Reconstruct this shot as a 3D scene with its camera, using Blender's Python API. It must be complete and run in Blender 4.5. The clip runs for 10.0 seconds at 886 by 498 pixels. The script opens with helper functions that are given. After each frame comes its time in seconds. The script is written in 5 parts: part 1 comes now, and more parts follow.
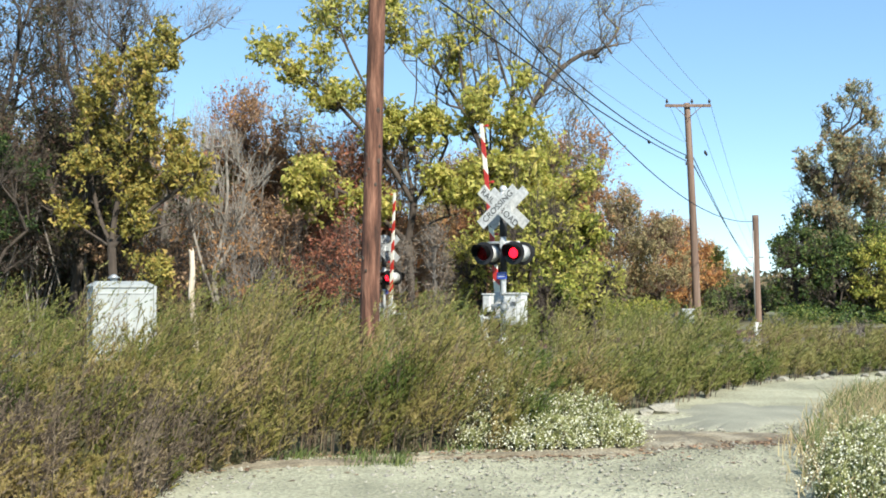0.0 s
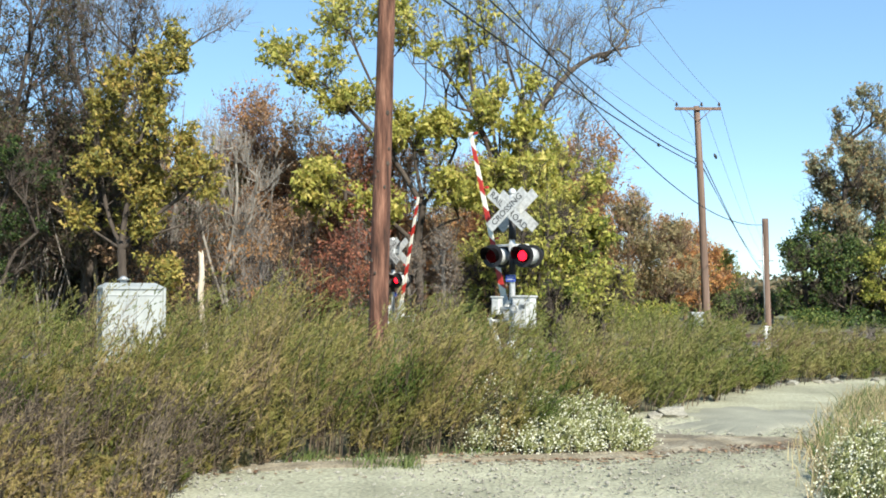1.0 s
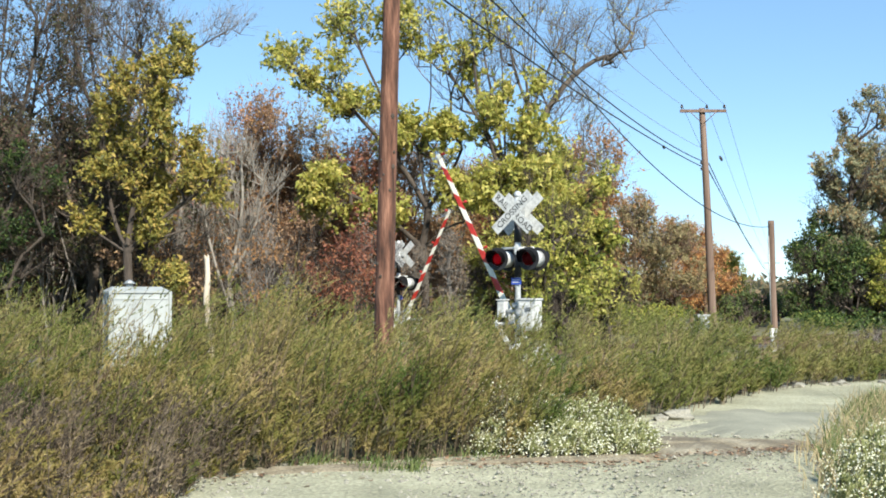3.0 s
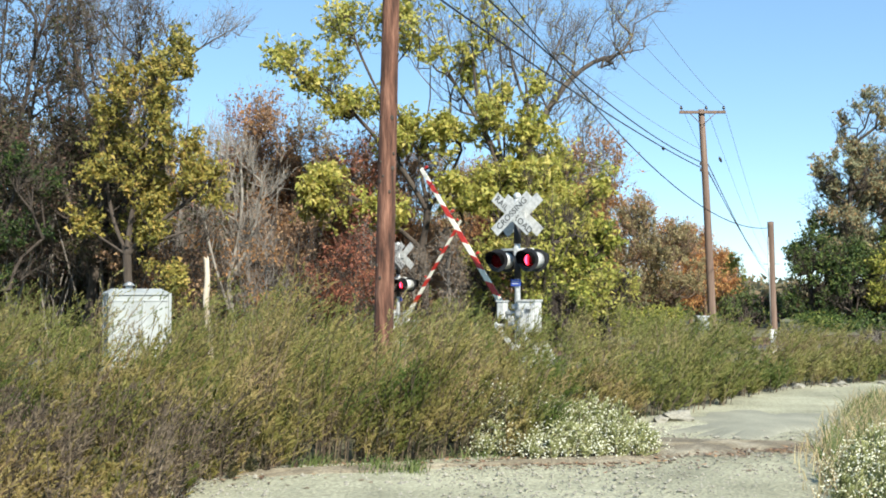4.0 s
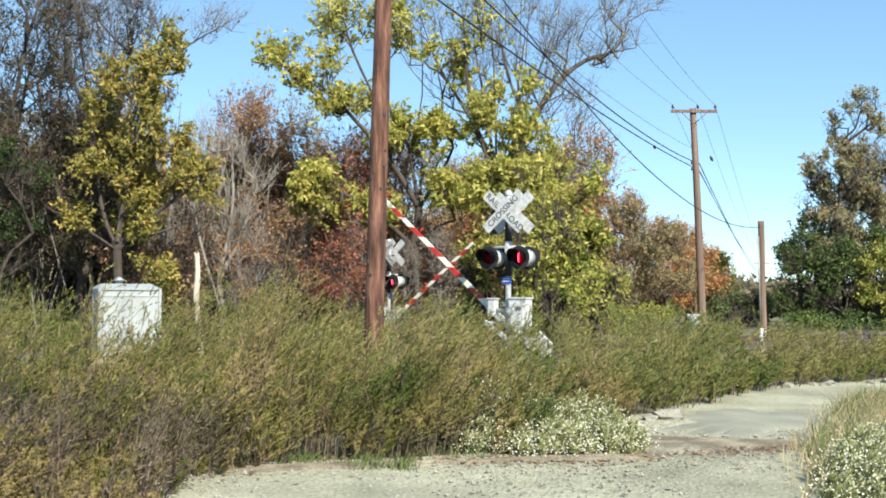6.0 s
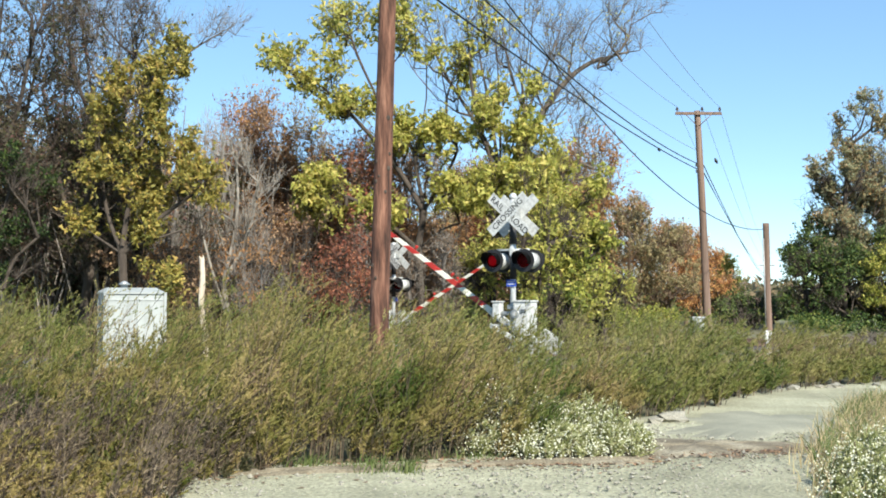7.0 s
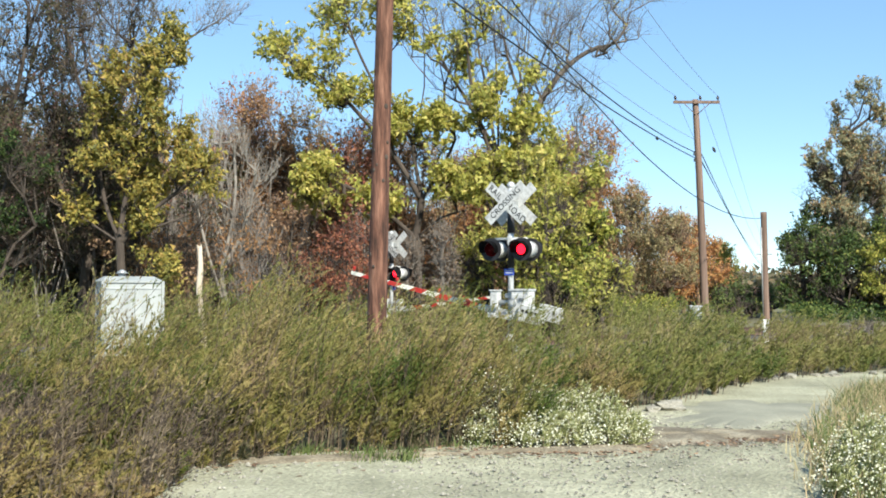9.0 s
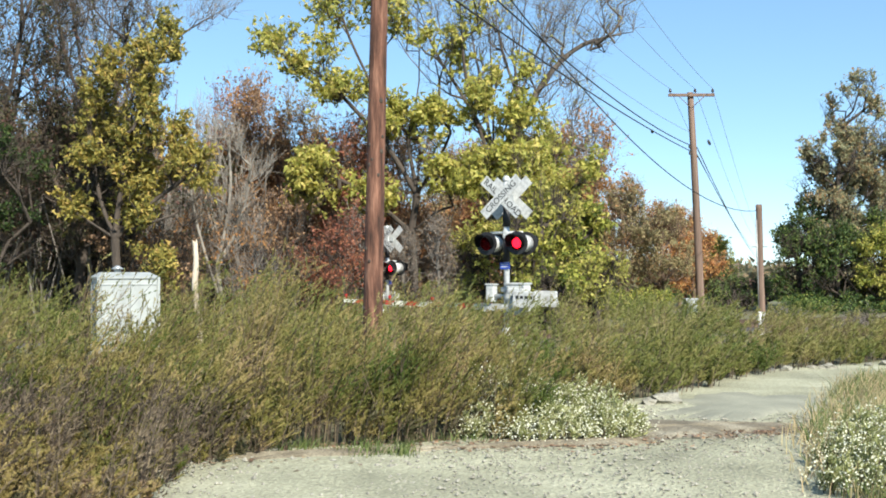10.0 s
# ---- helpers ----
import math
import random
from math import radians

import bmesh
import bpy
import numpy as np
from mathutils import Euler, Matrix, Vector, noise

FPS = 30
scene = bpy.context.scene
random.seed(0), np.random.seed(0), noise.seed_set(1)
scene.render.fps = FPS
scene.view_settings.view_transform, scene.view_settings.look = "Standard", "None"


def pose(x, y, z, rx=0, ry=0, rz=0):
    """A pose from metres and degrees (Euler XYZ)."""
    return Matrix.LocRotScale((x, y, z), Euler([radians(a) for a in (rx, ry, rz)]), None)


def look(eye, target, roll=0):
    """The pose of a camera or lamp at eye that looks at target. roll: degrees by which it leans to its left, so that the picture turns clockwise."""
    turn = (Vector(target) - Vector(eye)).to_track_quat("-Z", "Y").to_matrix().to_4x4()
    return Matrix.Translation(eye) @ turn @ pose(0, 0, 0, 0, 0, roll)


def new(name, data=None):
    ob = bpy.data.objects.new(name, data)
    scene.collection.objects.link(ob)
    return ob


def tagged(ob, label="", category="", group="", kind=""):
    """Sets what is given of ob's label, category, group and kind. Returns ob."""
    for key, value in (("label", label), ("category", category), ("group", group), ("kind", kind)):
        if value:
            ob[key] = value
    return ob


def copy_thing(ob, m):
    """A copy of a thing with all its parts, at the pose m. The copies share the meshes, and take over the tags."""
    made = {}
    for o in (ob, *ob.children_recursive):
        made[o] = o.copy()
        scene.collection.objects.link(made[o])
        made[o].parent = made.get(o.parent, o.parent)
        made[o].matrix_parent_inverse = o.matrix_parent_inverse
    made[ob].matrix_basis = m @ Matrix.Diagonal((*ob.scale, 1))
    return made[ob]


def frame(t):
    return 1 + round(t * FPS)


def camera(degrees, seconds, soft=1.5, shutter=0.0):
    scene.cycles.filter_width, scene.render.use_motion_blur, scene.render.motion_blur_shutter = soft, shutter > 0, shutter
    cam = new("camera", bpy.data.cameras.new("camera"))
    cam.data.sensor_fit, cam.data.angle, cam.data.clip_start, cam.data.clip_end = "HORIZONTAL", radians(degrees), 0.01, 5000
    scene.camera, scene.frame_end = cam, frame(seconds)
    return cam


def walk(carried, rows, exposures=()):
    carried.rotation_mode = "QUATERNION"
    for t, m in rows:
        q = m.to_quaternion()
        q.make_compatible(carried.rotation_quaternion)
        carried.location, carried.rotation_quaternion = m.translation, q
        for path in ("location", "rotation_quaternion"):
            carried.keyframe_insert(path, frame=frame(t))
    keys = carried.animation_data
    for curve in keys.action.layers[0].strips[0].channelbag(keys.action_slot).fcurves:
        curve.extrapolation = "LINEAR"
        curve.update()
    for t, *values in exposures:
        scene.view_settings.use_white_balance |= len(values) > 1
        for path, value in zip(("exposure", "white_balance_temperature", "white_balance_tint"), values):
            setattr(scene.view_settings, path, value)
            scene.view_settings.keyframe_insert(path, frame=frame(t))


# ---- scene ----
# ---------------------------------------------------------------- camera
cam = camera(45, 10.0, soft=1.8)
EYE = (0.0, 0.0, 1.6)
# seconds, pitch above the level, roll, turn to the left (degrees)
SWAY = ((0, 1.937, 0, 0), (0.5, 2.127, -0.308, 0.324), (1, 2.079, -0.165, 0.474), (1.5, 2.091, -0.101, 0.64),
        (2, 2.082, -0.066, 0.836), (2.5, 2.227, -0.11, 0.901), (2.7, 2.235, -0.09, 0.84), (3.8, 2.30, 0.05, 0.71), (4, 2.32, 0.059, 0.754),
        (4.5, 2.227, 0.052, 0.609), (5, 2.15, -0.163, 0.445), (5.5, 2.155, -0.323, 0.301), (5.7, 2.16, -0.31, 0.25), (6.8, 2.27, -0.16, 0.42),
        (7, 2.331, -0.144, 0.514), (7.5, 2.29, -0.237, 0.624), (8, 2.2, -0.077, 0.672), (8.5, 2.007, -0.102, 0.6),
        (9, 1.73, -0.154, 0.398), (9.5, 1.508, -0.01, 0.283), (10, 1.418, 0.147, 0.176))
walk(cam, [(t, pose(*EYE, 90 + p, r, y)) for t, p, r, y in SWAY], exposures=((0, 0.85, 6500, 8), (10, 0.85, 6500, 8)))

# ---------------------------------------------------------------- daylight
SUN_ELEVATION, SUN_AZIMUTH = 38, 154      # azimuth clockwise from +y, seen from above
world = bpy.data.worlds.new("sky")
scene.world = world
world.use_nodes = True
sky = world.node_tree.nodes.new("ShaderNodeTexSky")
sky.sky_type, sky.sun_disc = "NISHITA", False
sky.sun_elevation, sky.sun_rotation = radians(SUN_ELEVATION), radians(SUN_AZIMUTH)
sky.air_density, sky.dust_density, sky.ozone_density, sky.altitude = 0.62, 0.0, 2.0, 300
# a clear, deep blue autumn sky down to the horizon
soften = world.node_tree.nodes.new("ShaderNodeGamma")
soften.inputs[1].default_value = 0.6
tint = world.node_tree.nodes.new("ShaderNodeMix")
tint.data_type, tint.blend_type = "RGBA", "MULTIPLY"
tint.inputs[0].default_value, tint.inputs[7].default_value = 1.0, (0.87, 0.965, 1.0, 1)
deepen = world.node_tree.nodes.new("ShaderNodeHueSaturation")
deepen.inputs["Saturation"].default_value = 1.2
world.node_tree.links.new(sky.outputs[0], soften.inputs[0])
world.node_tree.links.new(soften.outputs[0], tint.inputs[6])
world.node_tree.links.new(tint.outputs[2], deepen.inputs["Color"])
world.node_tree.links.new(deepen.outputs[0], world.node_tree.nodes["Background"].inputs[0])
world.node_tree.nodes["Background"].inputs[1].default_value = 0.235
a, e = radians(SUN_AZIMUTH), radians(SUN_ELEVATION)
sun = new("sun", bpy.data.lights.new("sun", "SUN"))
sun.data.energy, sun.data.angle, sun.data.color = 5.0, radians(0.53), (1.0, 0.94, 0.84)
sun.matrix_basis = look((60 * math.sin(a) * math.cos(e), 60 * math.cos(a) * math.cos(e), 60 * math.sin(e)), (0, 0, 0))


# ---------------------------------------------------------------- materials
def material(name):
    m = bpy.data.materials.new(name)
    m.use_nodes = True
    return m, m.node_tree.nodes, m.node_tree.links, m.node_tree.nodes["Principled BSDF"]


def ramp(nodes, stops, linear=True):
    r = nodes.new("ShaderNodeValToRGB")
    r.color_ramp.interpolation = "LINEAR" if linear else "CONSTANT"
    while len(r.color_ramp.elements) < len(stops):
        r.color_ramp.elements.new(0.5)
    for el, (at, col) in zip(r.color_ramp.elements, stops):
        el.position, el.color = at, (*col, 1)
    return r


def noise_node(nodes, links, scale, detail=4, rough=0.55, stretch=None):
    co = nodes.new("ShaderNodeTexCoord")
    n = nodes.new("ShaderNodeTexNoise")
    n.inputs["Scale"].default_value, n.inputs["Detail"].default_value, n.inputs["Roughness"].default_value = scale, detail, rough
    if stretch:
        mp = nodes.new("ShaderNodeMapping")
        mp.inputs["Scale"].default_value = stretch
        links.new(co.outputs["Object"], mp.inputs[0])
        links.new(mp.outputs[0], n.inputs["Vector"])
    else:
        links.new(co.outputs["Object"], n.inputs["Vector"])
    return n


def mixed(nodes, links, kind, fac, one, two):
    mx = nodes.new("ShaderNodeMix")
    mx.data_type, mx.blend_type = "RGBA", kind
    for value, socket in ((fac, mx.inputs[0]), (one, mx.inputs[6]), (two, mx.inputs[7])):
        if hasattr(value, "is_output"):
            links.new(value, socket)
        else:
            socket.default_value = value
    return mx.outputs[2]


def surface(name, stops, scale, fine=60, rough=0.85, bump=0.3, metallic=0.0, stretch=None, distance=0.01, fine_amount=0.35):
    """Colour from large patches and a fine grain, with relief."""
    m, nodes, links, bsdf = material(name)
    big = noise_node(nodes, links, scale, 5, 0.6, stretch)
    r = ramp(nodes, stops)
    links.new(big.outputs["Fac"], r.inputs[0])
    small = noise_node(nodes, links, fine, 3, 0.6, stretch)
    g = ramp(nodes, ((0.3, (0.55, 0.55, 0.55)), (0.7, (1.25, 1.25, 1.25))))
    links.new(small.outputs["Fac"], g.inputs[0])
    links.new(mixed(nodes, links, "MULTIPLY", fine_amount, r.outputs[0], g.outputs[0]), bsdf.inputs["Base Color"])
    bsdf.inputs["Roughness"].default_value, bsdf.inputs["Metallic"].default_value = rough, metallic
    b = nodes.new("ShaderNodeBump")
    b.inputs["Strength"].default_value, b.inputs["Distance"].default_value = bump, distance
    links.new(small.outputs["Fac"], b.inputs["Height"])
    links.new(b.outputs[0], bsdf.inputs["Normal"])
    return m


def foliage(name, stops, patch=None, patch_scale=0.6, through_light=0.35, rough=0.6, spread=1.0):
    """Leaves: one tone for each leaf, drifting in patches, with light coming through the blade."""
    m, nodes, links, bsdf = material(name)
    geo = nodes.new("ShaderNodeNewGeometry")
    r = ramp(nodes, stops)
    if patch:
        n = noise_node(nodes, links, patch_scale, 3, 0.6)
        add = nodes.new("ShaderNodeMath")
        add.operation = "MULTIPLY_ADD"
        links.new(n.outputs["Fac"], add.inputs[0])
        add.inputs[1].default_value, add.inputs[2].default_value = patch, -patch * 0.5
        plus = nodes.new("ShaderNodeMath")
        plus.operation, plus.use_clamp = "ADD", True
        less = nodes.new("ShaderNodeMath")
        less.operation = "MULTIPLY_ADD"
        links.new(geo.outputs["Random Per Island"], less.inputs[0])
        less.inputs[1].default_value, less.inputs[2].default_value = spread, 0.5 - spread * 0.5
        links.new(less.outputs[0], plus.inputs[0])
        links.new(add.outputs[0], plus.inputs[1])
        links.new(plus.outputs[0], r.inputs[0])
    else:
        links.new(geo.outputs["Random Per Island"], r.inputs[0])
    links.new(r.outputs[0], bsdf.inputs["Base Color"])
    bsdf.inputs["Roughness"].default_value = rough
    bsdf.inputs["Specular IOR Level"].default_value = 0.3
    tr = nodes.new("ShaderNodeBsdfTranslucent")
    links.new(r.outputs[0], tr.inputs[0])
    mx = nodes.new("ShaderNodeMixShader")
    mx.inputs[0].default_value = through_light
    links.new(bsdf.outputs[0], mx.inputs[1])
    links.new(tr.outputs[0], mx.inputs[2])
    links.new(mx.outputs[0], nodes["Material Output"].inputs[0])
    return m


def plain(name, col, rough=0.5, metallic=0.0, dirt=0.25, scale=9, bump=0.05):
    d = tuple(c * (1 - dirt) for c in col)
    return surface(name, ((0.35, d), (0.6, col)), scale, 70, rough, bump, metallic, fine_amount=0.15)


M_EARTH = surface("earth", ((0.3, (0.09, 0.08, 0.045)), (0.5, (0.15, 0.14, 0.075)), (0.7, (0.12, 0.14, 0.05))), 0.8, 25, 0.95, 0.6, distance=0.03)
M_GRAVEL = surface("gravel", ((0.3, (0.24, 0.238, 0.16)), (0.5, (0.37, 0.365, 0.25)), (0.68, (0.50, 0.49, 0.345))), 0.7, 30, 0.95, 1.0, distance=0.03, fine_amount=0.85)
M_ASPHALT = surface("old asphalt", ((0.3, (0.20, 0.20, 0.15)), (0.7, (0.34, 0.335, 0.25))), 1.2, 60, 0.9, 0.4, fine_amount=0.5)
M_DIRT = surface("brown dirt and leaf crumbs", ((0.35, (0.14, 0.118, 0.08)), (0.55, (0.225, 0.195, 0.135)), (0.7, (0.33, 0.30, 0.22))), 3, 45, 0.95, 0.8, distance=0.02, fine_amount=0.9)
M_STONE = surface("pale stone", ((0.3, (0.20, 0.19, 0.155)), (0.7, (0.36, 0.345, 0.28))), 6, 50, 0.9, 0.5)
M_POLE = surface("treated pole wood", ((0.36, (0.038, 0.018, 0.011)), (0.5, (0.125, 0.055, 0.034)), (0.66, (0.25, 0.125, 0.08))), 9, 26, 0.9, 0.9, stretch=(1, 1, 0.13), distance=0.03, fine_amount=0.8)
M_POLE_GREY = surface("weathered pole wood", ((0.3, (0.115, 0.075, 0.055)), (0.7, (0.24, 0.165, 0.125))), 5, 26, 0.9, 0.5, stretch=(1, 1, 0.06), fine_amount=0.6)
M_BARK_DARK = surface("dark bark", ((0.3, (0.035, 0.027, 0.021)), (0.7, (0.095, 0.075, 0.058))), 4, 22, 0.95, 0.8, stretch=(1, 1, 0.25), distance=0.03)
M_BARK_GREY = surface("grey bark", ((0.3, (0.11, 0.095, 0.08)), (0.7, (0.26, 0.235, 0.205))), 4, 22, 0.95, 0.6, stretch=(1, 1, 0.25), distance=0.02)
M_BARK_WARM = surface("brown-grey twigs", ((0.3, (0.10, 0.066, 0.045)), (0.7, (0.23, 0.16, 0.11))), 4, 22, 0.95, 0.6, stretch=(1, 1, 0.25), distance=0.02)
M_BARK_STEM = surface("grey-brown bark", ((0.3, (0.06, 0.048, 0.04)), (0.7, (0.19, 0.16, 0.13))), 4, 22, 0.95, 0.7, stretch=(1, 1, 0.25), distance=0.02)
M_BARK_PALE = surface("pale grey bark", ((0.3, (0.18, 0.16, 0.135)), (0.7, (0.36, 0.33, 0.28))), 4, 22, 0.95, 0.5, stretch=(1, 1, 0.25), distance=0.02)
M_DEADWOOD = surface("bleached dead wood", ((0.3, (0.34, 0.27, 0.19)), (0.65, (0.62, 0.54, 0.42))), 5, 40, 0.9, 0.5, stretch=(1, 1, 0.2))
M_WHITE = plain("white enamel paint", (0.58, 0.59, 0.57), 0.5, dirt=0.35)
M_SILVER = plain("aluminium paint", (0.60, 0.62, 0.62), 0.42, 0.35, dirt=0.2)
M_BLACK = plain("matt black paint", (0.018, 0.018, 0.02), 0.6, dirt=0.3)
M_RED = plain("red reflective sheet", (0.50, 0.035, 0.025), 0.45, dirt=0.25)
M_ARM_WHITE = plain("white reflective sheet", (0.80, 0.78, 0.66), 0.45, dirt=0.12)
M_LETTER = plain("black letters", (0.03, 0.03, 0.03), 0.6, dirt=0.2)
M_BLUE = plain("blue sign", (0.04, 0.09, 0.45), 0.5)
M_GREY = plain("galvanised steel", (0.42, 0.44, 0.44), 0.45, 0.5)
M_CABINET = surface("white cabinet paint", ((0.3, (0.27, 0.29, 0.28)), (0.65, (0.38, 0.405, 0.39))), 2.5, 60, 0.5, 0.05, stretch=(1, 1, 0.3), fine_amount=0.12)
M_WIRE = plain("black cable", (0.02, 0.02, 0.022), 0.6)
M_WIRE_GREY = plain("bare aluminium wire", (0.22, 0.25, 0.29), 0.5)
M_CERAMIC = plain("brown insulator glaze", (0.05, 0.035, 0.03), 0.3)
M_RUST = surface("rusty rail steel", ((0.3, (0.06, 0.038, 0.028)), (0.7, (0.13, 0.08, 0.055))), 6, 60, 0.7, 0.3, 0.3)
M_BALLAST = surface("dark ballast", ((0.3, (0.06, 0.055, 0.05)), (0.7, (0.13, 0.12, 0.108))), 2, 18, 0.95, 0.9, distance=0.05, fine_amount=0.7)
M_ROOF = plain("pale house wall", (0.55, 0.45, 0.40), 0.8)
M_SHINGLE = plain("brown roof shingles", (0.22, 0.13, 0.10), 0.9)


def lens_material():
    m, nodes, links, bsdf = material("dark red glass")
    bsdf.inputs["Base Color"].default_value = (0.75, 0.02, 0.03, 1)
    bsdf.inputs["Roughness"].default_value = 0.15
    bsdf.inputs["Transmission Weight"].default_value = 0.9
    bsdf.inputs["IOR"].default_value = 1.15
    return m


def glow_material(name, strength):
    m, nodes, links, bsdf = material(name)
    bsdf.inputs["Base Color"].default_value = (0.5, 0.05, 0.05, 1)
    bsdf.inputs["Emission Color"].default_value = (1.0, 0.05, 0.12, 1)
    bsdf.inputs["Emission Strength"].default_value = strength
    return m


M_LENS, M_GLOW, M_GLOW_WEAK = lens_material(), glow_material("glowing lamp", 3.6), glow_material("weakly glowing lamp", 0.07)

L_YELLOW = foliage("yellow-green leaves", ((0.0, (0.23, 0.25, 0.06)), (0.35, (0.42, 0.43, 0.10)), (0.7, (0.58, 0.54, 0.14)), (1.0, (0.70, 0.59, 0.19))), 0.9, 0.5, 0.5)
L_OLIVE = foliage("olive green leaves turning yellow", ((0.0, (0.08, 0.11, 0.022)), (0.35, (0.22, 0.26, 0.048)), (0.7, (0.42, 0.42, 0.085)), (1.0, (0.60, 0.52, 0.13))), 1.1, 0.8, 0.42)
L_GOLD = foliage("golden olive leaves", ((0.0, (0.13, 0.14, 0.04)), (0.4, (0.29, 0.265, 0.065)), (0.75, (0.45, 0.38, 0.09)), (1.0, (0.52, 0.36, 0.11))), 0.9, 0.45, 0.4)
L_GREEN = foliage("dark green leaves", ((0.0, (0.035, 0.065, 0.02)), (0.55, (0.085, 0.14, 0.038)), (0.85, (0.17, 0.22, 0.055)), (1.0, (0.30, 0.31, 0.07))), 0.6, 0.4)
L_DEEP = foliage("deep green leaves", ((0.0, (0.016, 0.03, 0.01)), (0.6, (0.04, 0.075, 0.02)), (1.0, (0.10, 0.14, 0.035))), 0.8, 0.5)
L_DULL = foliage("dull olive brown leaves", ((0.0, (0.08, 0.085, 0.045)), (0.5, (0.20, 0.18, 0.10)), (0.8, (0.29, 0.21, 0.125)), (1.0, (0.34, 0.20, 0.12))), 0.9, 0.4, 0.4)
# for the dark trees; shaded_wood uses it as shade put into the colour
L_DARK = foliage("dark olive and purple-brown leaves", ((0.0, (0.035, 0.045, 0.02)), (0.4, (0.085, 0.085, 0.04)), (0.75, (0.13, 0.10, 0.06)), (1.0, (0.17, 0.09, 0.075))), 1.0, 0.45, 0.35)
L_RUST = foliage("rust and tan leaves", ((0.0, (0.26, 0.155, 0.075)), (0.5, (0.46, 0.26, 0.11)), (1.0, (0.56, 0.27, 0.11))), 0.9, 0.4, 0.45)
L_VINE = foliage("dry brown vine leaves", ((0.0, (0.13, 0.095, 0.065)), (0.5, (0.24, 0.175, 0.12)), (1.0, (0.34, 0.25, 0.17))), 0.7, 0.8, 0.3)
L_HAZE = foliage("pale olive brown leaves", ((0.0, (0.24, 0.22, 0.11)), (0.5, (0.40, 0.35, 0.18)), (1.0, (0.52, 0.40, 0.21))), 0.8, 0.4, 0.45)
L_BROWN = foliage("dry brown leaves", ((0.0, (0.22, 0.135, 0.085)), (0.5, (0.38, 0.24, 0.145)), (1.0, (0.52, 0.34, 0.17))), 0.8, 0.4, 0.4)
L_RED = foliage("russet leaves", ((0.0, (0.20, 0.08, 0.055)), (0.5, (0.36, 0.13, 0.08)), (1.0, (0.46, 0.22, 0.11))), 0.7, 0.4, 0.4)
L_ORANGE = foliage("orange autumn leaves", ((0.0, (0.42, 0.21, 0.10)), (0.5, (0.60, 0.29, 0.11)), (1.0, (0.66, 0.45, 0.17))), 0.7, 0.4, 0.4)
L_TALL = foliage("grey green leaves turning brown", ((0.0, (0.19, 0.21, 0.12)), (0.55, (0.36, 0.35, 0.20)), (0.88, (0.43, 0.31, 0.16)), (1.0, (0.48, 0.28, 0.12))), 0.8, 0.4, 0.4)
L_WEED = foliage("feathery weed leaves", ((0.0, (0.075, 0.115, 0.022)), (0.28, (0.15, 0.15, 0.036)), (0.52, (0.245, 0.21, 0.065)), (0.8, (0.36, 0.28, 0.12)), (1.0, (0.20, 0.135, 0.085))), 3.4, 0.9, 0.16, spread=0.4)
L_WEED_GREEN = foliage("olive green weed leaves", ((0.0, (0.07, 0.11, 0.022)), (0.3, (0.145, 0.165, 0.04)), (0.6, (0.22, 0.215, 0.065)), (0.85, (0.31, 0.265, 0.105)), (1.0, (0.20, 0.145, 0.085))), 2.8, 0.7, 0.16, spread=0.45)
# darker than the other weeds: shade between the clumps put into the colour
L_UNDER_SHADE = foliage("dull lower weed leaves darkened for shade", ((0.0, (0.04, 0.05, 0.018)), (0.5, (0.09, 0.085, 0.04)), (1.0, (0.16, 0.12, 0.075))), 1.2, 1.0, 0.2, spread=0.5)
L_DRY = foliage("dry weed stalks", ((0.0, (0.05, 0.037, 0.03)), (0.5, (0.13, 0.10, 0.07)), (1.0, (0.30, 0.235, 0.15))), 0.7, 0.9)
L_GRASS = foliage("short green grass", ((0.0, (0.07, 0.10, 0.03)), (0.7, (0.14, 0.19, 0.055)), (1.0, (0.26, 0.26, 0.11))), 0.5, 0.9)
L_STRAW = foliage("straw grass", ((0.0, (0.26, 0.21, 0.10)), (0.6, (0.46, 0.40, 0.22)), (1.0, (0.54, 0.40, 0.25))), 0.7, 0.9)
L_ASTER = foliage("aster leaves", ((0.0, (0.18, 0.20, 0.07)), (0.6, (0.36, 0.38, 0.16)), (1.0, (0.52, 0.50, 0.28))), 0.6, 0.9)
L_PETAL = foliage("white petals", ((0.0, (0.56, 0.57, 0.36)), (0.5, (0.72, 0.72, 0.54)), (1.0, (0.80, 0.80, 0.68))), through_light=0.3)
L_FALLEN = foliage("fallen leaves", ((0.0, (0.13, 0.085, 0.055)), (0.7, (0.24, 0.155, 0.10)), (1.0, (0.38, 0.24, 0.13))), through_light=0.1)
L_FAR = foliage("distant woodland leaves", ((0.0, (0.10, 0.11, 0.06)), (0.6, (0.20, 0.18, 0.10)), (1.0, (0.30, 0.21, 0.12))), 0.8, 0.05)


# ---------------------------------------------------------------- mesh tools
def mesh_arrays(name, verts, faces, mat, smooth=False):
    """A mesh from an array of vertices and an array of faces with equally many corners."""
    me = bpy.data.meshes.new(name)
    verts, faces = np.asarray(verts, np.float32), np.asarray(faces, np.int32)
    n, k = faces.shape
    me.vertices.add(len(verts))
    me.vertices.foreach_set("co", verts.ravel())
    me.loops.add(n * k)
    me.loops.foreach_set("vertex_index", faces.ravel())
    me.polygons.add(n)
    me.polygons.foreach_set("loop_start", np.arange(0, n * k, k, dtype=np.int32))
    me.polygons.foreach_set("use_smooth", np.full(n, smooth))
    me.update(calc_edges=True)
    me.materials.append(mat)
    return me


